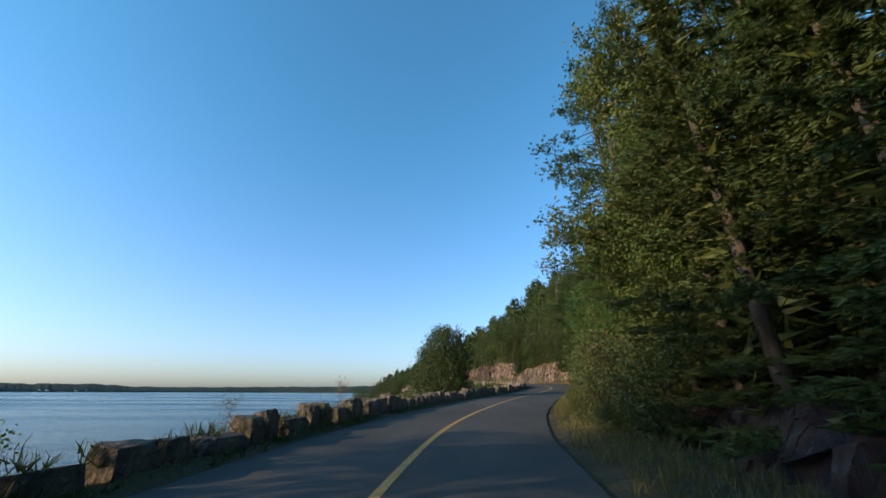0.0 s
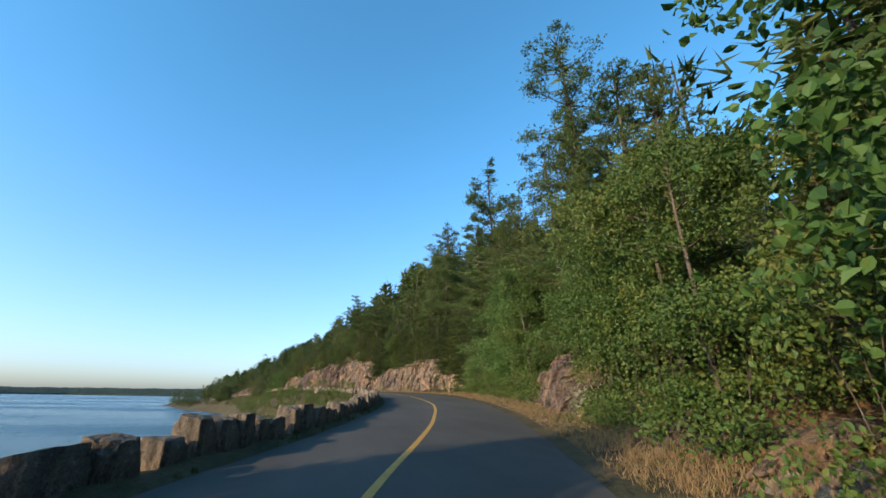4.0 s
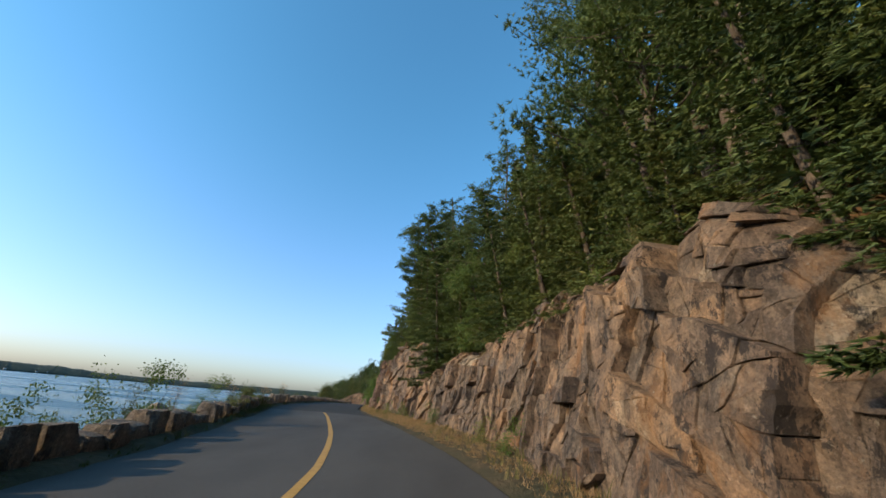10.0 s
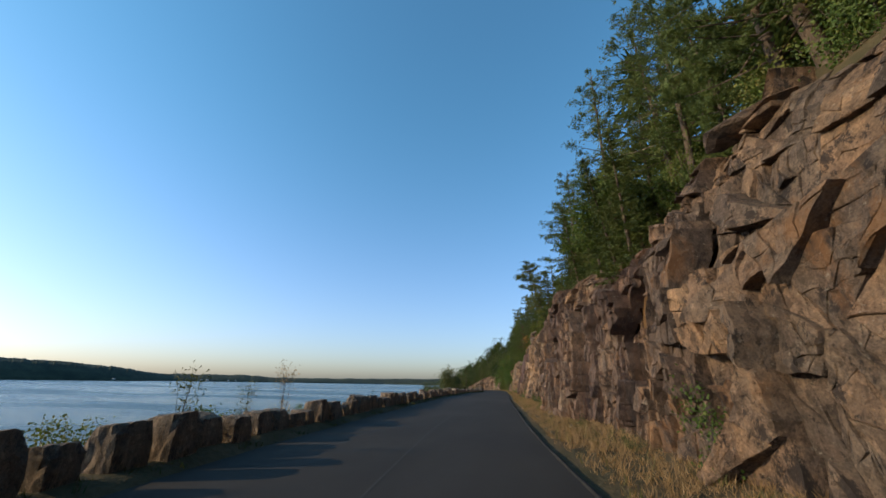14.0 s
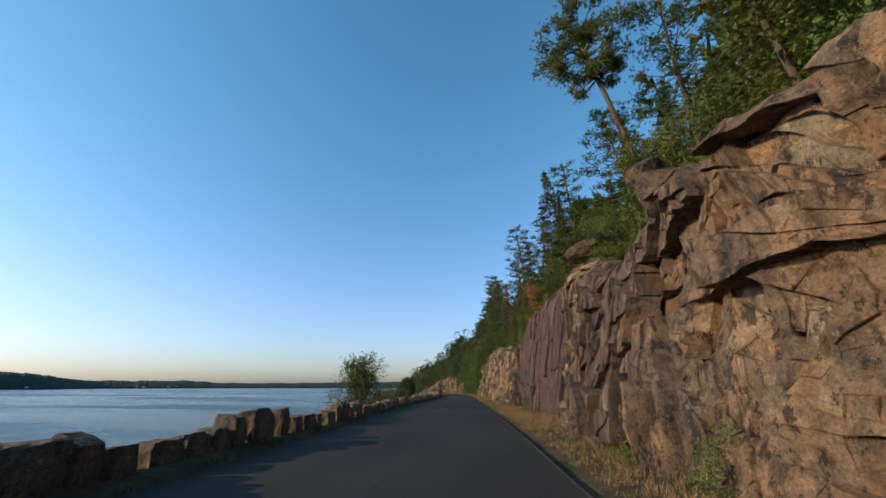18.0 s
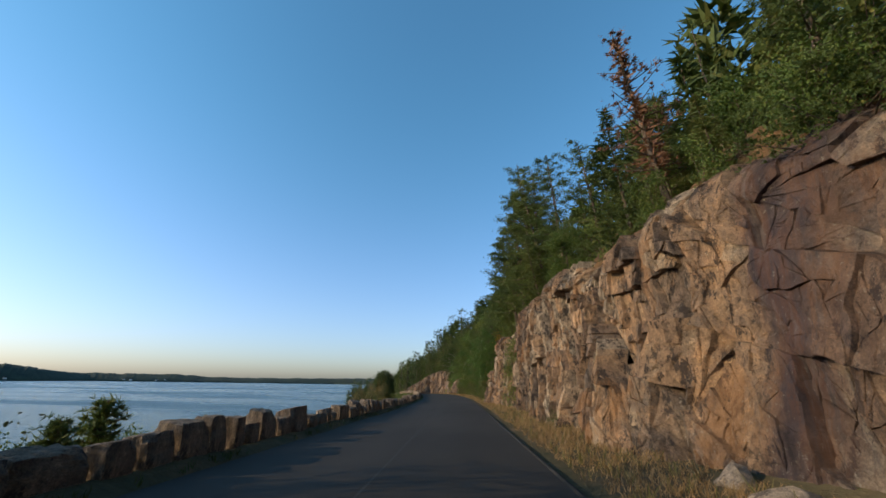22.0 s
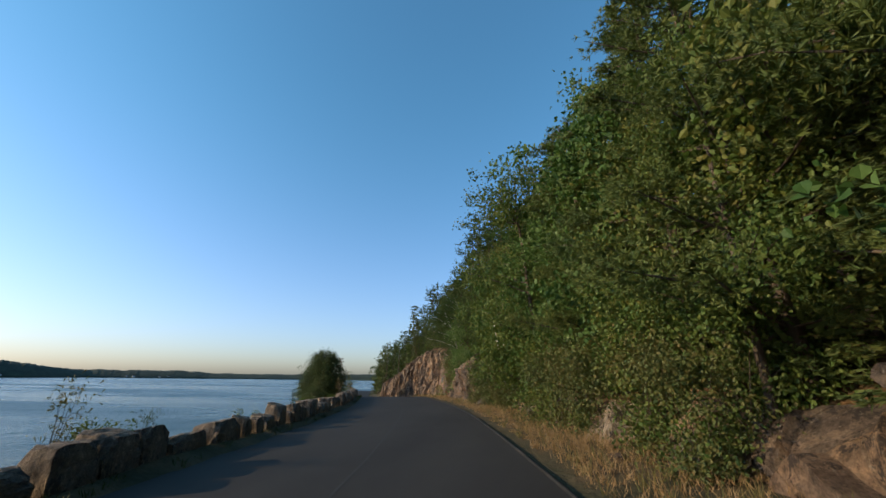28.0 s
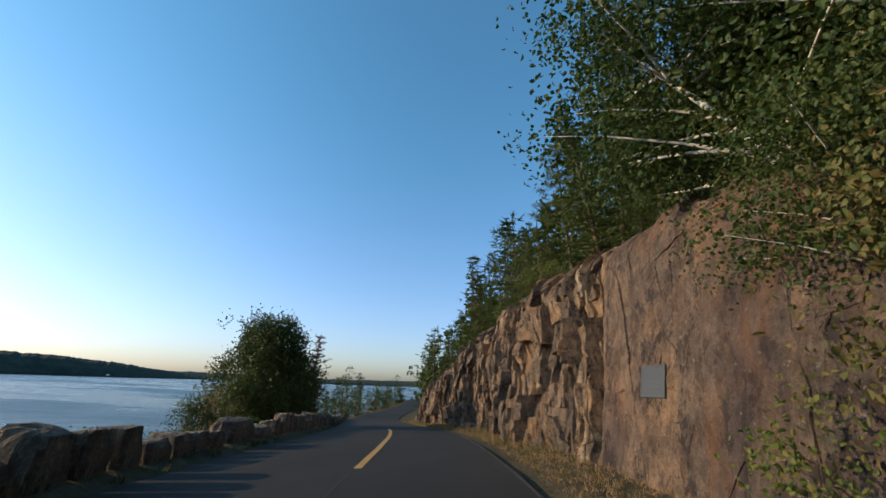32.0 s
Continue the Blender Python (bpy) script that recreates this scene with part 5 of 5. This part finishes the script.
s = -26.0
while s < 300:
    low = bushy(s)
    if 267 < s < 276:
        s += 1.0
        continue
    if s < 21:
        plant(NEAR_SPRUCES if s < 12.5 else CLOSE_BROADS, s, pick.uniform(4.6, 5.4) + (0.9 if s > 12.5 else 0), 0.3, pick.uniform(0.85, 1.15) * (0.68 if s > 12.5 else 1), tilt=-0.05, group=EDGE)
        if s > 7:
            plant(CLOSE_SHRUBS + SHRUBS[1:2], s, pick.uniform(3.2, 3.6), 0.1, pick.uniform(0.65, 1.0), group=EDGE)
            plant(CLOSE_SHRUBS, s + 1.0, pick.uniform(2.8, 3.1), 0.02, pick.uniform(0.3, 0.5), group=EDGE)
            plant(CLOSE_BROADS, s + 0.8, pick.uniform(6.0, 7.0), None, pick.uniform(0.7, 0.95), tilt=-0.04, group=EDGE)
        s += pick.uniform(1.7, 2.5)
        continue
    if 45.5 < s < 53:
        plant(CLOSE_BROADS, s, pick.uniform(5.7, 6.2), None, pick.uniform(0.6, 0.8), tilt=-0.08, group=EDGE)
        s += 2.0
        continue
    if low > 0.35:
        plant(NEAR_SPRUCES[1:] * 2 + SPRUCES[1:2] if 69 < s < 80 else (CLOSE_BROADS if s > 222 or 58 < s < 69 else NEAR_BROADS) * 3 + MAPLES[:1] + SPRUCES[1:2] , s, pick.uniform(4.4, 5.4) + (1.5 if 247 < s < 259 else 0), 0.3, pick.uniform(0.65, 1.0), tilt=pick.uniform(-0.1, 0.02), group=EDGE)
        plant(SHRUBS[:2] + CLOSE_SHRUBS * (s > 222), s + pick.uniform(-0.5, 0.5), pick.uniform(3.6, 4.2), 0.12, pick.uniform(0.6, 1.0), group=EDGE)
        s += pick.uniform(1.5, 2.3)
    else:
        if pick.random() < 0.8:
            plant(SHRUBS[:2] * 2 + NEAR_BROADS[1:2] * (s < 270) + SPRUCES[1:2] * 2 + GOLDS * (pick.random() < 0.25 and 140 < s < 178), s, pick.uniform(5.3, 6.0), float(cliff_top(s)) + 0.3, pick.uniform(0.5, 0.9), tilt=pick.uniform(-0.2, 0.0), group=EDGE)
        if pick.random() < 0.7 and cliff_top(s) < 3.6:
            plant(SHRUBS[:2] + SPRUCES[1:2], s + 0.8, pick.uniform(5.6, 6.6), None, pick.uniform(0.5, 0.8), tilt=pick.uniform(-0.15, 0.0), group=EDGE)
        if 148 < s < 198:
            plant(SHRUBS, s + 0.3, pick.uniform(5.5, 6.3), float(cliff_top(s)) + 0.2, pick.uniform(0.5, 0.8), group=EDGE)
        if 172 < s < 194:
            plant(SPRUCES[1:2] + BROADS[1:2] + SHRUBS[1:2], s + 0.2, pick.uniform(7.0, 8.6), None, pick.uniform(0.6, 0.9), group=EDGE)
            plant(SHRUBS[:2], s + 0.5, pick.uniform(6.2, 7.2), None, pick.uniform(0.6, 0.9), group=EDGE)
        if pick.random() < 0.35:
            plant(SHRUBS[2:] + SHRUBS[:1], s, pick.uniform(3.1, 3.5), 0.1, pick.uniform(0.35, 0.65), group=EDGE)
        s += pick.uniform(1.6, 2.6)
s = -26.0
while s < 300:
    low = bushy(s)
    kinds = PINES * 2 + SPRUCES * 2 + BROADS[:2] * (1 if low > 0.3 else 0)
    narrow = 0.74 if 20 < s < 42 else 0.7 if 116 < s < 158 else 0.64 if 158 <= s < 203 else 0.55 if s > 273 else 1.0
    plant(kinds, s, pick.uniform(6.0, 7.6) + (0.9 if 116 < s < 152 else 0), None, narrow * pick.uniform(0.75, 1.05), tilt=pick.uniform(-0.10, 0.02), group=WOOD)
    if s > 20:
        plant(SPRUCES + BROADS[:1], s + 1.2, pick.uniform(7.6, 9.2), None, narrow * pick.uniform(0.75, 1.0), tilt=pick.uniform(-0.06, 0.02), group=WOOD)
    s += pick.uniform(2.3, 3.3)
for k in range(8):
    plant(NEAR_BROADS + CLOSE_BROADS, 22.4 + 1.6 * k, pick.uniform(6.0, 6.8), None, pick.uniform(0.65, 0.9), tilt=-0.06, group=EDGE)
for k in range(12):
    plant(SHRUBS[:2], 103.6 + 1.15 * k, pick.uniform(5.7, 6.9), None, pick.uniform(0.5, 0.8), group=EDGE)
# shore-side bushes and the trees behind the start that shade the road
for s, d, k in ((0.5, -14.0, 1.1), (-2.0, -14.5, 1.3), (-1.5, -10.5, 1.0), (-4.0, -11.5, 1.1), (-6.5, -13.5, 1.2), (-3.5, -9.0, 1.0), (-8, -9.0, 1.1), (-13, -8.5, 1.0), (-18, -8.5, 1.0)):
    plant(BROADS[2:3], s, d, None, k, group=SHORE)
for a, c, n, k0, k1 in ((6, 30, 5, 0.3, 0.5), (34, 82, 6, 0.25, 0.45), (82, 126, 26, 0.35, 0.65), (126, 150, 5, 0.25, 0.5), (154, 166, 3, 0.25, 0.4),
                        (176, 190, 7, 0.35, 0.6), (190, 232, 7, 0.2, 0.4), (232, 248, 9, 0.35, 0.65), (258, 284, 9, 0.35, 0.65), (284, 310, 6, 0.4, 0.7)):
    for k in range(n):
        plant(SHRUBS, pick.uniform(a, c), pick.uniform(-8.2, -6.3), None, pick.uniform(k0, k1), group=SHORE)
        plant(SHRUBS, pick.uniform(a, c), pick.uniform(-13, -8.5), None, pick.uniform(0.6, 1.0), group=SHORE)
for s, d, k in ((106.4, -6.7, 0.85), (107.6, -7.0, 0.6), (94.2, -7.1, 0.6), (95.2, -7.3, 0.55), (97.2, -7.2, 0.55), (105.2, -7.4, 0.5), (90.5, -7.2, 0.5), (101, -7.2, 0.4), (112, -7, 0.4), (115, -7, 0.35), (170.3, -6.8, 0.5), (172.2, -6.9, 0.55), (174, -6.7, 0.5), (184.0, -6.7, 0.6), (185.2, -6.6, 0.5), (183.2, -7.4, 0.6), (227.5, -6.8, 0.5), (229, -7, 0.6), (246.5, -6.9, 0.6), (248, -7, 0.5), (271.5, -7.2, 0.5), (274.5, -7.6, 0.7), (40, -7.5, 0.5), (44, -8, 0.6)):
    plant(SHRUBS[:1], s, d, None, k, group=SHORE)
for s, d, k in ((77.5, -6.3, 0.5), (79.0, -6.6, 0.6), (80.6, -6.2, 0.45), (82.2, -6.6, 0.65), (83.4, -6.3, 0.55), (85.0, -6.5, 0.6), (86.2, -6.4, 0.5), (88.0, -6.7, 0.7), (89.6, -6.4, 0.6), (91.4, -6.6, 0.7), (93.0, -6.5, 0.55), (96.4, -6.5, 0.6), (98.6, -6.6, 0.65)):
    plant(SHRUBS, s, d, -0.3, k, group=SHORE)
for s in (105.2, 107.4, 109.0, 111.2, 113.6, 115.2, 118.0, 121.4, 124.6, 128.2, 206.5, 209.8, 212.6):
    plant(SHRUBS[2:], s, pick.uniform(-5.95, -5.7), -0.05, pick.uniform(0.45, 0.65), group=SHORE)
for s in (9, 14, 88, 91, 97, 99, 110, 113, 116, 119, 121, 200.5, 202.2, 203, 204.5, 205.2, 206, 206.8, 207.6, 208.5, 213, 236, 238, 240, 262, 276, 278):
    plant(WEEDS[1:] if 198 < s < 203.5 else WEEDS, s, pick.uniform(-6.2, -5.6), -0.2, pick.uniform(0.7, 1.15), group="weeds along the stones")
for ob in MASTERS:
    if ob.name not in USED:
        for o in (*ob.children_recursive, ob):
            bpy.data.objects.remove(o)


def mullein(seed, s, d, tall):
    rng = np.random.default_rng(seed)
    top = tagged(new("mullein"), "dark dried mullein stalk behind the guard stones", "weed", "dried mullein stalks")
    top.matrix_basis = Matrix.Translation(place(s, d, -0.45))
    stem, head = Pile(), Pile()
    tube(stem, [(0, 0, 0), (0.01, 0.01, tall * 0.5), (0.03, 0.0, tall * 0.62)], [0.018, 0.014, 0.012], 5)
    h = np.linspace(0.55, 1.0, 9)
    tube(head, np.c_[0.03 + rng.normal(0, 0.006, 9), rng.normal(0, 0.006, 9), h * tall], np.r_[0.014, rng.uniform(0.032, 0.05, 7), 0.01], 7)
    child("stem", stem.mesh("stem", DEAD_STALK, True), top)
    child("seed_head", head.mesh("seed_head", DEAD_STALK, False), top)


for k, (s, d, tall) in enumerate(((60.7, -6.3, 1.45), (61.0, -6.5, 1.5), (61.35, -6.3, 1.4))):
    mullein(300 + k, s, d, tall)


# the far woods, which nobody could count
def far_woods():
    kinds = [pine_piles(71, 14, 3.4, 0.15, tufts=240, length=0.85, width=0.20, per=2, limbs=False), pine_piles(72, 12, 3.2, 0.2, tufts=230, length=0.85, width=0.20, per=2, limbs=False),
             spruce_piles(73, 12, 2.3, 260, 0.8, 0.22, 2), spruce_piles(74, 10, 2.1, 240, 0.8, 0.22, 2), spruce_piles(77, 11, 2.2, 240, 0.8, 0.22, 2),
             broad_piles(75, 9, 3.0, 0.1, 70, 5, 0.5, 0.4, limbs=6), broad_piles(76, 8, 3.0, 0.1, 66, 5, 0.5, 0.4, limbs=6)]
    coarse = [pine_piles(78, 13, 3.2, 0.2, tufts=30, length=1.7, width=0.7, per=2, limbs=False), spruce_piles(79, 11, 2.3, 30, 1.5, 0.6, 1), broad_piles(80, 8, 2.8, 0.2, 14, 4, 1.0, 0.8, limbs=3)]
    coarse = [(np.concatenate(w.v), np.concatenate(w.f), np.concatenate(c.v), np.concatenate(c.f)) for w, c in coarse]
    kinds = [(np.concatenate(w.v), np.concatenate(w.f), np.concatenate(c.v), np.concatenate(c.f)) for w, c in kinds]
    wood, crown, tone = Pile(), Pile(), []
    spots = [(pick.uniform(-30, 440), 9.0 + 45 * pick.random() ** 1.8, pick.uniform(0.75, 1.15)) for k in range(380)]
    spots += [(pick.uniform(300, 440), pick.uniform(4.5, 14), pick.uniform(0.6, 1.0)) for k in range(100)]
    spots += [(pick.uniform(310, 440), pick.uniform(-15, -6), pick.uniform(0.35, 0.7)) for k in range(70)]
    plain = len(spots)
    spots += [(pick.uniform(-55, 440), pick.uniform(16, 66), pick.uniform(0.7, 1.1)) for k in range(750)]
    for n, (s, d, k) in enumerate(spots):
        wv, wf, cv, cf = pick.choice(kinds if n < plain else coarse)
        a = pick.uniform(0, 6.28)
        turn = np.array([[math.cos(a), -math.sin(a), 0], [math.sin(a), math.cos(a), 0], [0, 0, pick.uniform(0.9, 1.1)]]) * k
        z = float(land(s, d)) if d > 0 else float(bank_z(np.array(s), np.array(d)))
        p = place(s, d, z - 0.15)
        if n < plain:
            wood.add(wv @ turn.T + p, wf)
        crown.add(cv @ turn.T + p, cf)
        tone.append(np.full(len(cv), pick.random()))
    me = crown.mesh("far_woods", FAR_LEAF)
    attr = me.attributes.new("tone", "FLOAT", "POINT")
    attr.data.foreach_set("value", np.concatenate(tone))
    top = tagged(new("far_woods", me), "mixed spruce and pine wood climbing the hillside", "wood", kind="stuff")
    child("trunks", wood.mesh("far_trunks", BARK, True), top)


far_woods()


# ---- grass and weeds ----
def grass(name, material, label, count, where, tall, wide, per=9, seed=5, lean=0.35):
    rng = np.random.default_rng(seed)
    s, d, z, k = where(rng, count)
    c = place(s, d, z)
    c = np.repeat(c, per, 0) + rng.normal(0, 0.045, (count * per, 3)) * [1, 1, 0]
    k = np.repeat(k, per)
    w = unit(np.c_[rng.normal(0, lean, len(c)), rng.normal(0, lean, len(c)), np.ones(len(c))])
    h = (tall * k * rng.uniform(0.5, 1.15, len(c)))[:, None]
    side = unit(np.cross(w, rng.normal(0, 1, w.shape))) * wide / 2
    bend = rng.normal(0, 0.16, (len(c), 3)) * [1, 1, 0.2] * h
    v = np.stack([c - side, c + side, c + w * h * 0.6 + side * 0.6, c + w * h * 0.6 - side * 0.6, c + w * h + bend], 1)
    n = np.arange(len(c))[:, None] * 5
    pile = Pile()
    pile.add(v, np.concatenate([n + [0, 1, 2], n + [0, 2, 3], n + [3, 2, 4]], 0))
    return tagged(new(name, pile.mesh(name, material)), label, "grass", kind="stuff")


def right_verge(rng, n):
    s = rng.uniform(28, 312, n)
    d = road_right(s) + 0.30 + rng.beta(1.2, 1.3, n) * 1.95
    return s, d, 0.02 + 0.10 * (d - 1.9), 0.35 + 0.9 * soft_noise(s / 5, d * 0, 8) * np.clip((d - road_right(s)) / 0.8, 0.4, 1)


def ditch(rng, n):
    s = np.where(rng.random(n) < 0.5, rng.uniform(-12, 32, n), rng.uniform(32, 312, n))
    d = road_right(s) + 0.25 + rng.beta(1.3, 1.3, n) * 1.7
    return s, d, 0.02 + 0.10 * (d - 1.9), 0.4 + 0.8 * soft_noise(s / 4, d * 0, 18)


def left_verge(rng, n):
    s = rng.uniform(-15, 312, n)
    d = np.where(rng.random(n) < 0.35, rng.uniform(-4.75, -4.35, n), rng.uniform(-6.6, -5.25, n))
    return s, d, np.where(d > -5, 0.02, -0.1 + 0.2 * (d + 5.3)), np.where(d > -5, 0.35, 0.9) * (0.5 + soft_noise(s / 4, d * 0, 9))


def creeping(rng, n):
    s = np.where(rng.random(n) < 0.6, rng.uniform(93, 107, n), rng.uniform(4, 20, n))
    d = rng.uniform(-5.2, -4.5, n)
    return s, d, np.where(d < -4.8, 0.15 + 0.35 * rng.random(n), 0.02), 0.5 + soft_noise(s / 3, d * 0, 19)


def left_slope(rng, n):
    s, d = rng.uniform(-15, 312, n), rng.uniform(-12, -6, n)
    return s, d, bank_z(s, d), 0.6 + soft_noise(s / 6, d / 3, 10)


grass("dry_grass", DRY_GRASS, "tall dry golden grass along the foot of the rock", 20000, right_verge, 0.20, 0.009, 8, 5, 0.5)
grass("ditch_weeds", GREEN_GRASS, "dull green weeds in the roadside ditch", 3600, ditch, 0.30, 0.014, 7, 8)
grass("verge_weeds", GREEN_GRASS, "green and straw-coloured weeds among the guard stones", 4000, left_verge, 0.45, 0.02, 7, 6)
grass("mossy_verge", GREEN_GRASS, "low green growth creeping over the guard stones", 1200, creeping, 0.30, 0.022, 7, 9, 0.7)
grass("slope_grass", GREEN_GRASS, "rough grass on the bank above the water", 6500, left_slope, 0.55, 0.035, 5, 7)


# ---- loose boulders and the plaque ----
def rock_mesh(seed):
    rng = random.Random(seed)
    bm = bmesh.new()
    bmesh.ops.create_icosphere(bm, subdivisions=2, radius=0.5)
    planes = [(Vector((rng.uniform(-1, 1), rng.uniform(-1, 1), rng.uniform(-1, 1))).normalized(), rng.uniform(0.24, 0.42)) for _ in range(9)]
    for v in bm.verts:
        for nrm, lim in planes:
            over = v.co.dot(nrm) - lim
            if over > 0:
                v.co -= nrm * over
        v.co += Vector((rng.uniform(-1, 1), rng.uniform(-1, 1), rng.uniform(-1, 1))) * 0.012
    me = bpy.data.meshes.new("boulder")
    bm.to_mesh(me)
    bm.free()
    return me


def boulder(seed, s, d, z, size, material, label, turn=0.0, tip=0.0):
    me = rock_mesh(seed)
    me.materials.append(material)
    ob = tagged(new("boulder", me), label, "boulder")
    ob.matrix_basis = Matrix.Translation(place(s, d, z)) @ Matrix.Rotation(heading(s) + turn, 4, "Z") @ Matrix.Rotation(tip, 4, "Y") @ Matrix.Diagonal((*size, 1))
    return ob


boulder(1, 34.2, 3.3, 0.25, (0.9, 0.7, 0.6), PALE, "pale boulder lying on the road shoulder")
boulder(2, 159.0, 5.5, 7.1, (2.0, 3.2, 0.8), ROCK, "large overhanging slab on the cliff edge", 0.3, -0.2)
boulder(3, 151.0, 4.5, 5.7, (1.1, 1.5, 1.1), ROCK, "block balanced on the cliff edge", 0.2, 0.2)
boulder(4, 151.8, 4.7, 6.5, (1.0, 1.2, 0.9), ROCK, "block balanced on the cliff edge", 0.8, 0.1)
boulder(5, 195.0, 4.7, 5.9, (0.9, 1.0, 1.3), ROCK, "sunlit upright block leaning off the cliff", 0.4, 0.25)
boulder(7, 92.5, -6.9, 0.0, (1.2, 1.1, 0.9), PALE, "pale boulder standing behind the guard stones")
boulder(8, 115.0, 5.1, 6.0, (1.5, 2.0, 0.6), ROCK, "thin ledge jutting from the cliff edge", 0.2, -0.15)
boulder(9, 261.5, 4.2, 0.9, (2.2, 3.2, 2.2), ROCK, "sloping boulder at the foot of the ledges", 0.3, 0.3)
for k, (s, d) in enumerate(((180.5, 3.7), (181.6, 3.65), (182.8, 3.6), (184.0, 3.75), (179.2, 3.8))):
    boulder(20 + k, s, d, 0.18, (0.7, 1.1, 0.55), PALE, "pale broken rock at the foot of the cliff", k * 0.7)
for k in range(34):
    s = pick.choice((pick.uniform(20, 56), pick.uniform(74, 128), pick.uniform(128, 228), pick.uniform(230, 285)))
    q = pick.uniform(0.16, 0.42)
    boulder(40 + k, s, pick.uniform(2.7, 3.4), 0.10, (q, q * 1.3, q * 0.8), pick.choice((ROCK, BOULDER)), "loose rock fallen from the cut", pick.uniform(0, 6))


def plaque():
    s, z = 271.35, 1.60
    lean = 0.16 + 0.06 * (float(soft_noise(np.array([s / 13]), np.array([0.0]), 13)[0]) - 0.5)
    near = cliff_base(np.array([s - 0.4, s, s + 0.4]))
    d = float(near[1]) + lean * z + 0.055
    top = tagged(new("plaque"), "square dull bronze plaque fixed to a granite slab", "plaque")
    top.matrix_basis = Matrix.Translation(place(s, d, z)) @ Matrix.Rotation(heading(s) - math.atan2(near[2] - near[0], 0.8), 4, "Z") @ Matrix.Rotation(math.atan(lean), 4, "Y")

    def slab(name, w, h, t, y, zc, material):
        bm = bmesh.new()
        bmesh.ops.create_cube(bm, size=1.0)
        for v in bm.verts:
            v.co = Vector((v.co.x * t, v.co.y * w + y, v.co.z * h + zc))
        bmesh.ops.bevel(bm, geom=bm.edges[:], offset=0.004, segments=1, affect="EDGES")
        me = bpy.data.meshes.new(name)
        bm.to_mesh(me)
        bm.free()
        me.materials.append(material)
        return me

    child("plate", slab("plate", 0.66, 0.50, 0.16, 0, 0, BRONZE), top)
    for y, zc, w, h in ((0, 0.235, 0.66, 0.03), (0, -0.235, 0.66, 0.03), (0.315, 0, 0.03, 0.44), (-0.315, 0, 0.03, 0.44)):
        child("rim", slab("rim", w, h, 0.175, y, zc, BRONZE), top)
    for k in range(8):
        o = child("text_bar", slab("text_bar", 0.5 - 0.06 * (k % 3), 0.020, 0.166, 0, 0.17 - k * 0.048, BRONZE), top)


plaque()
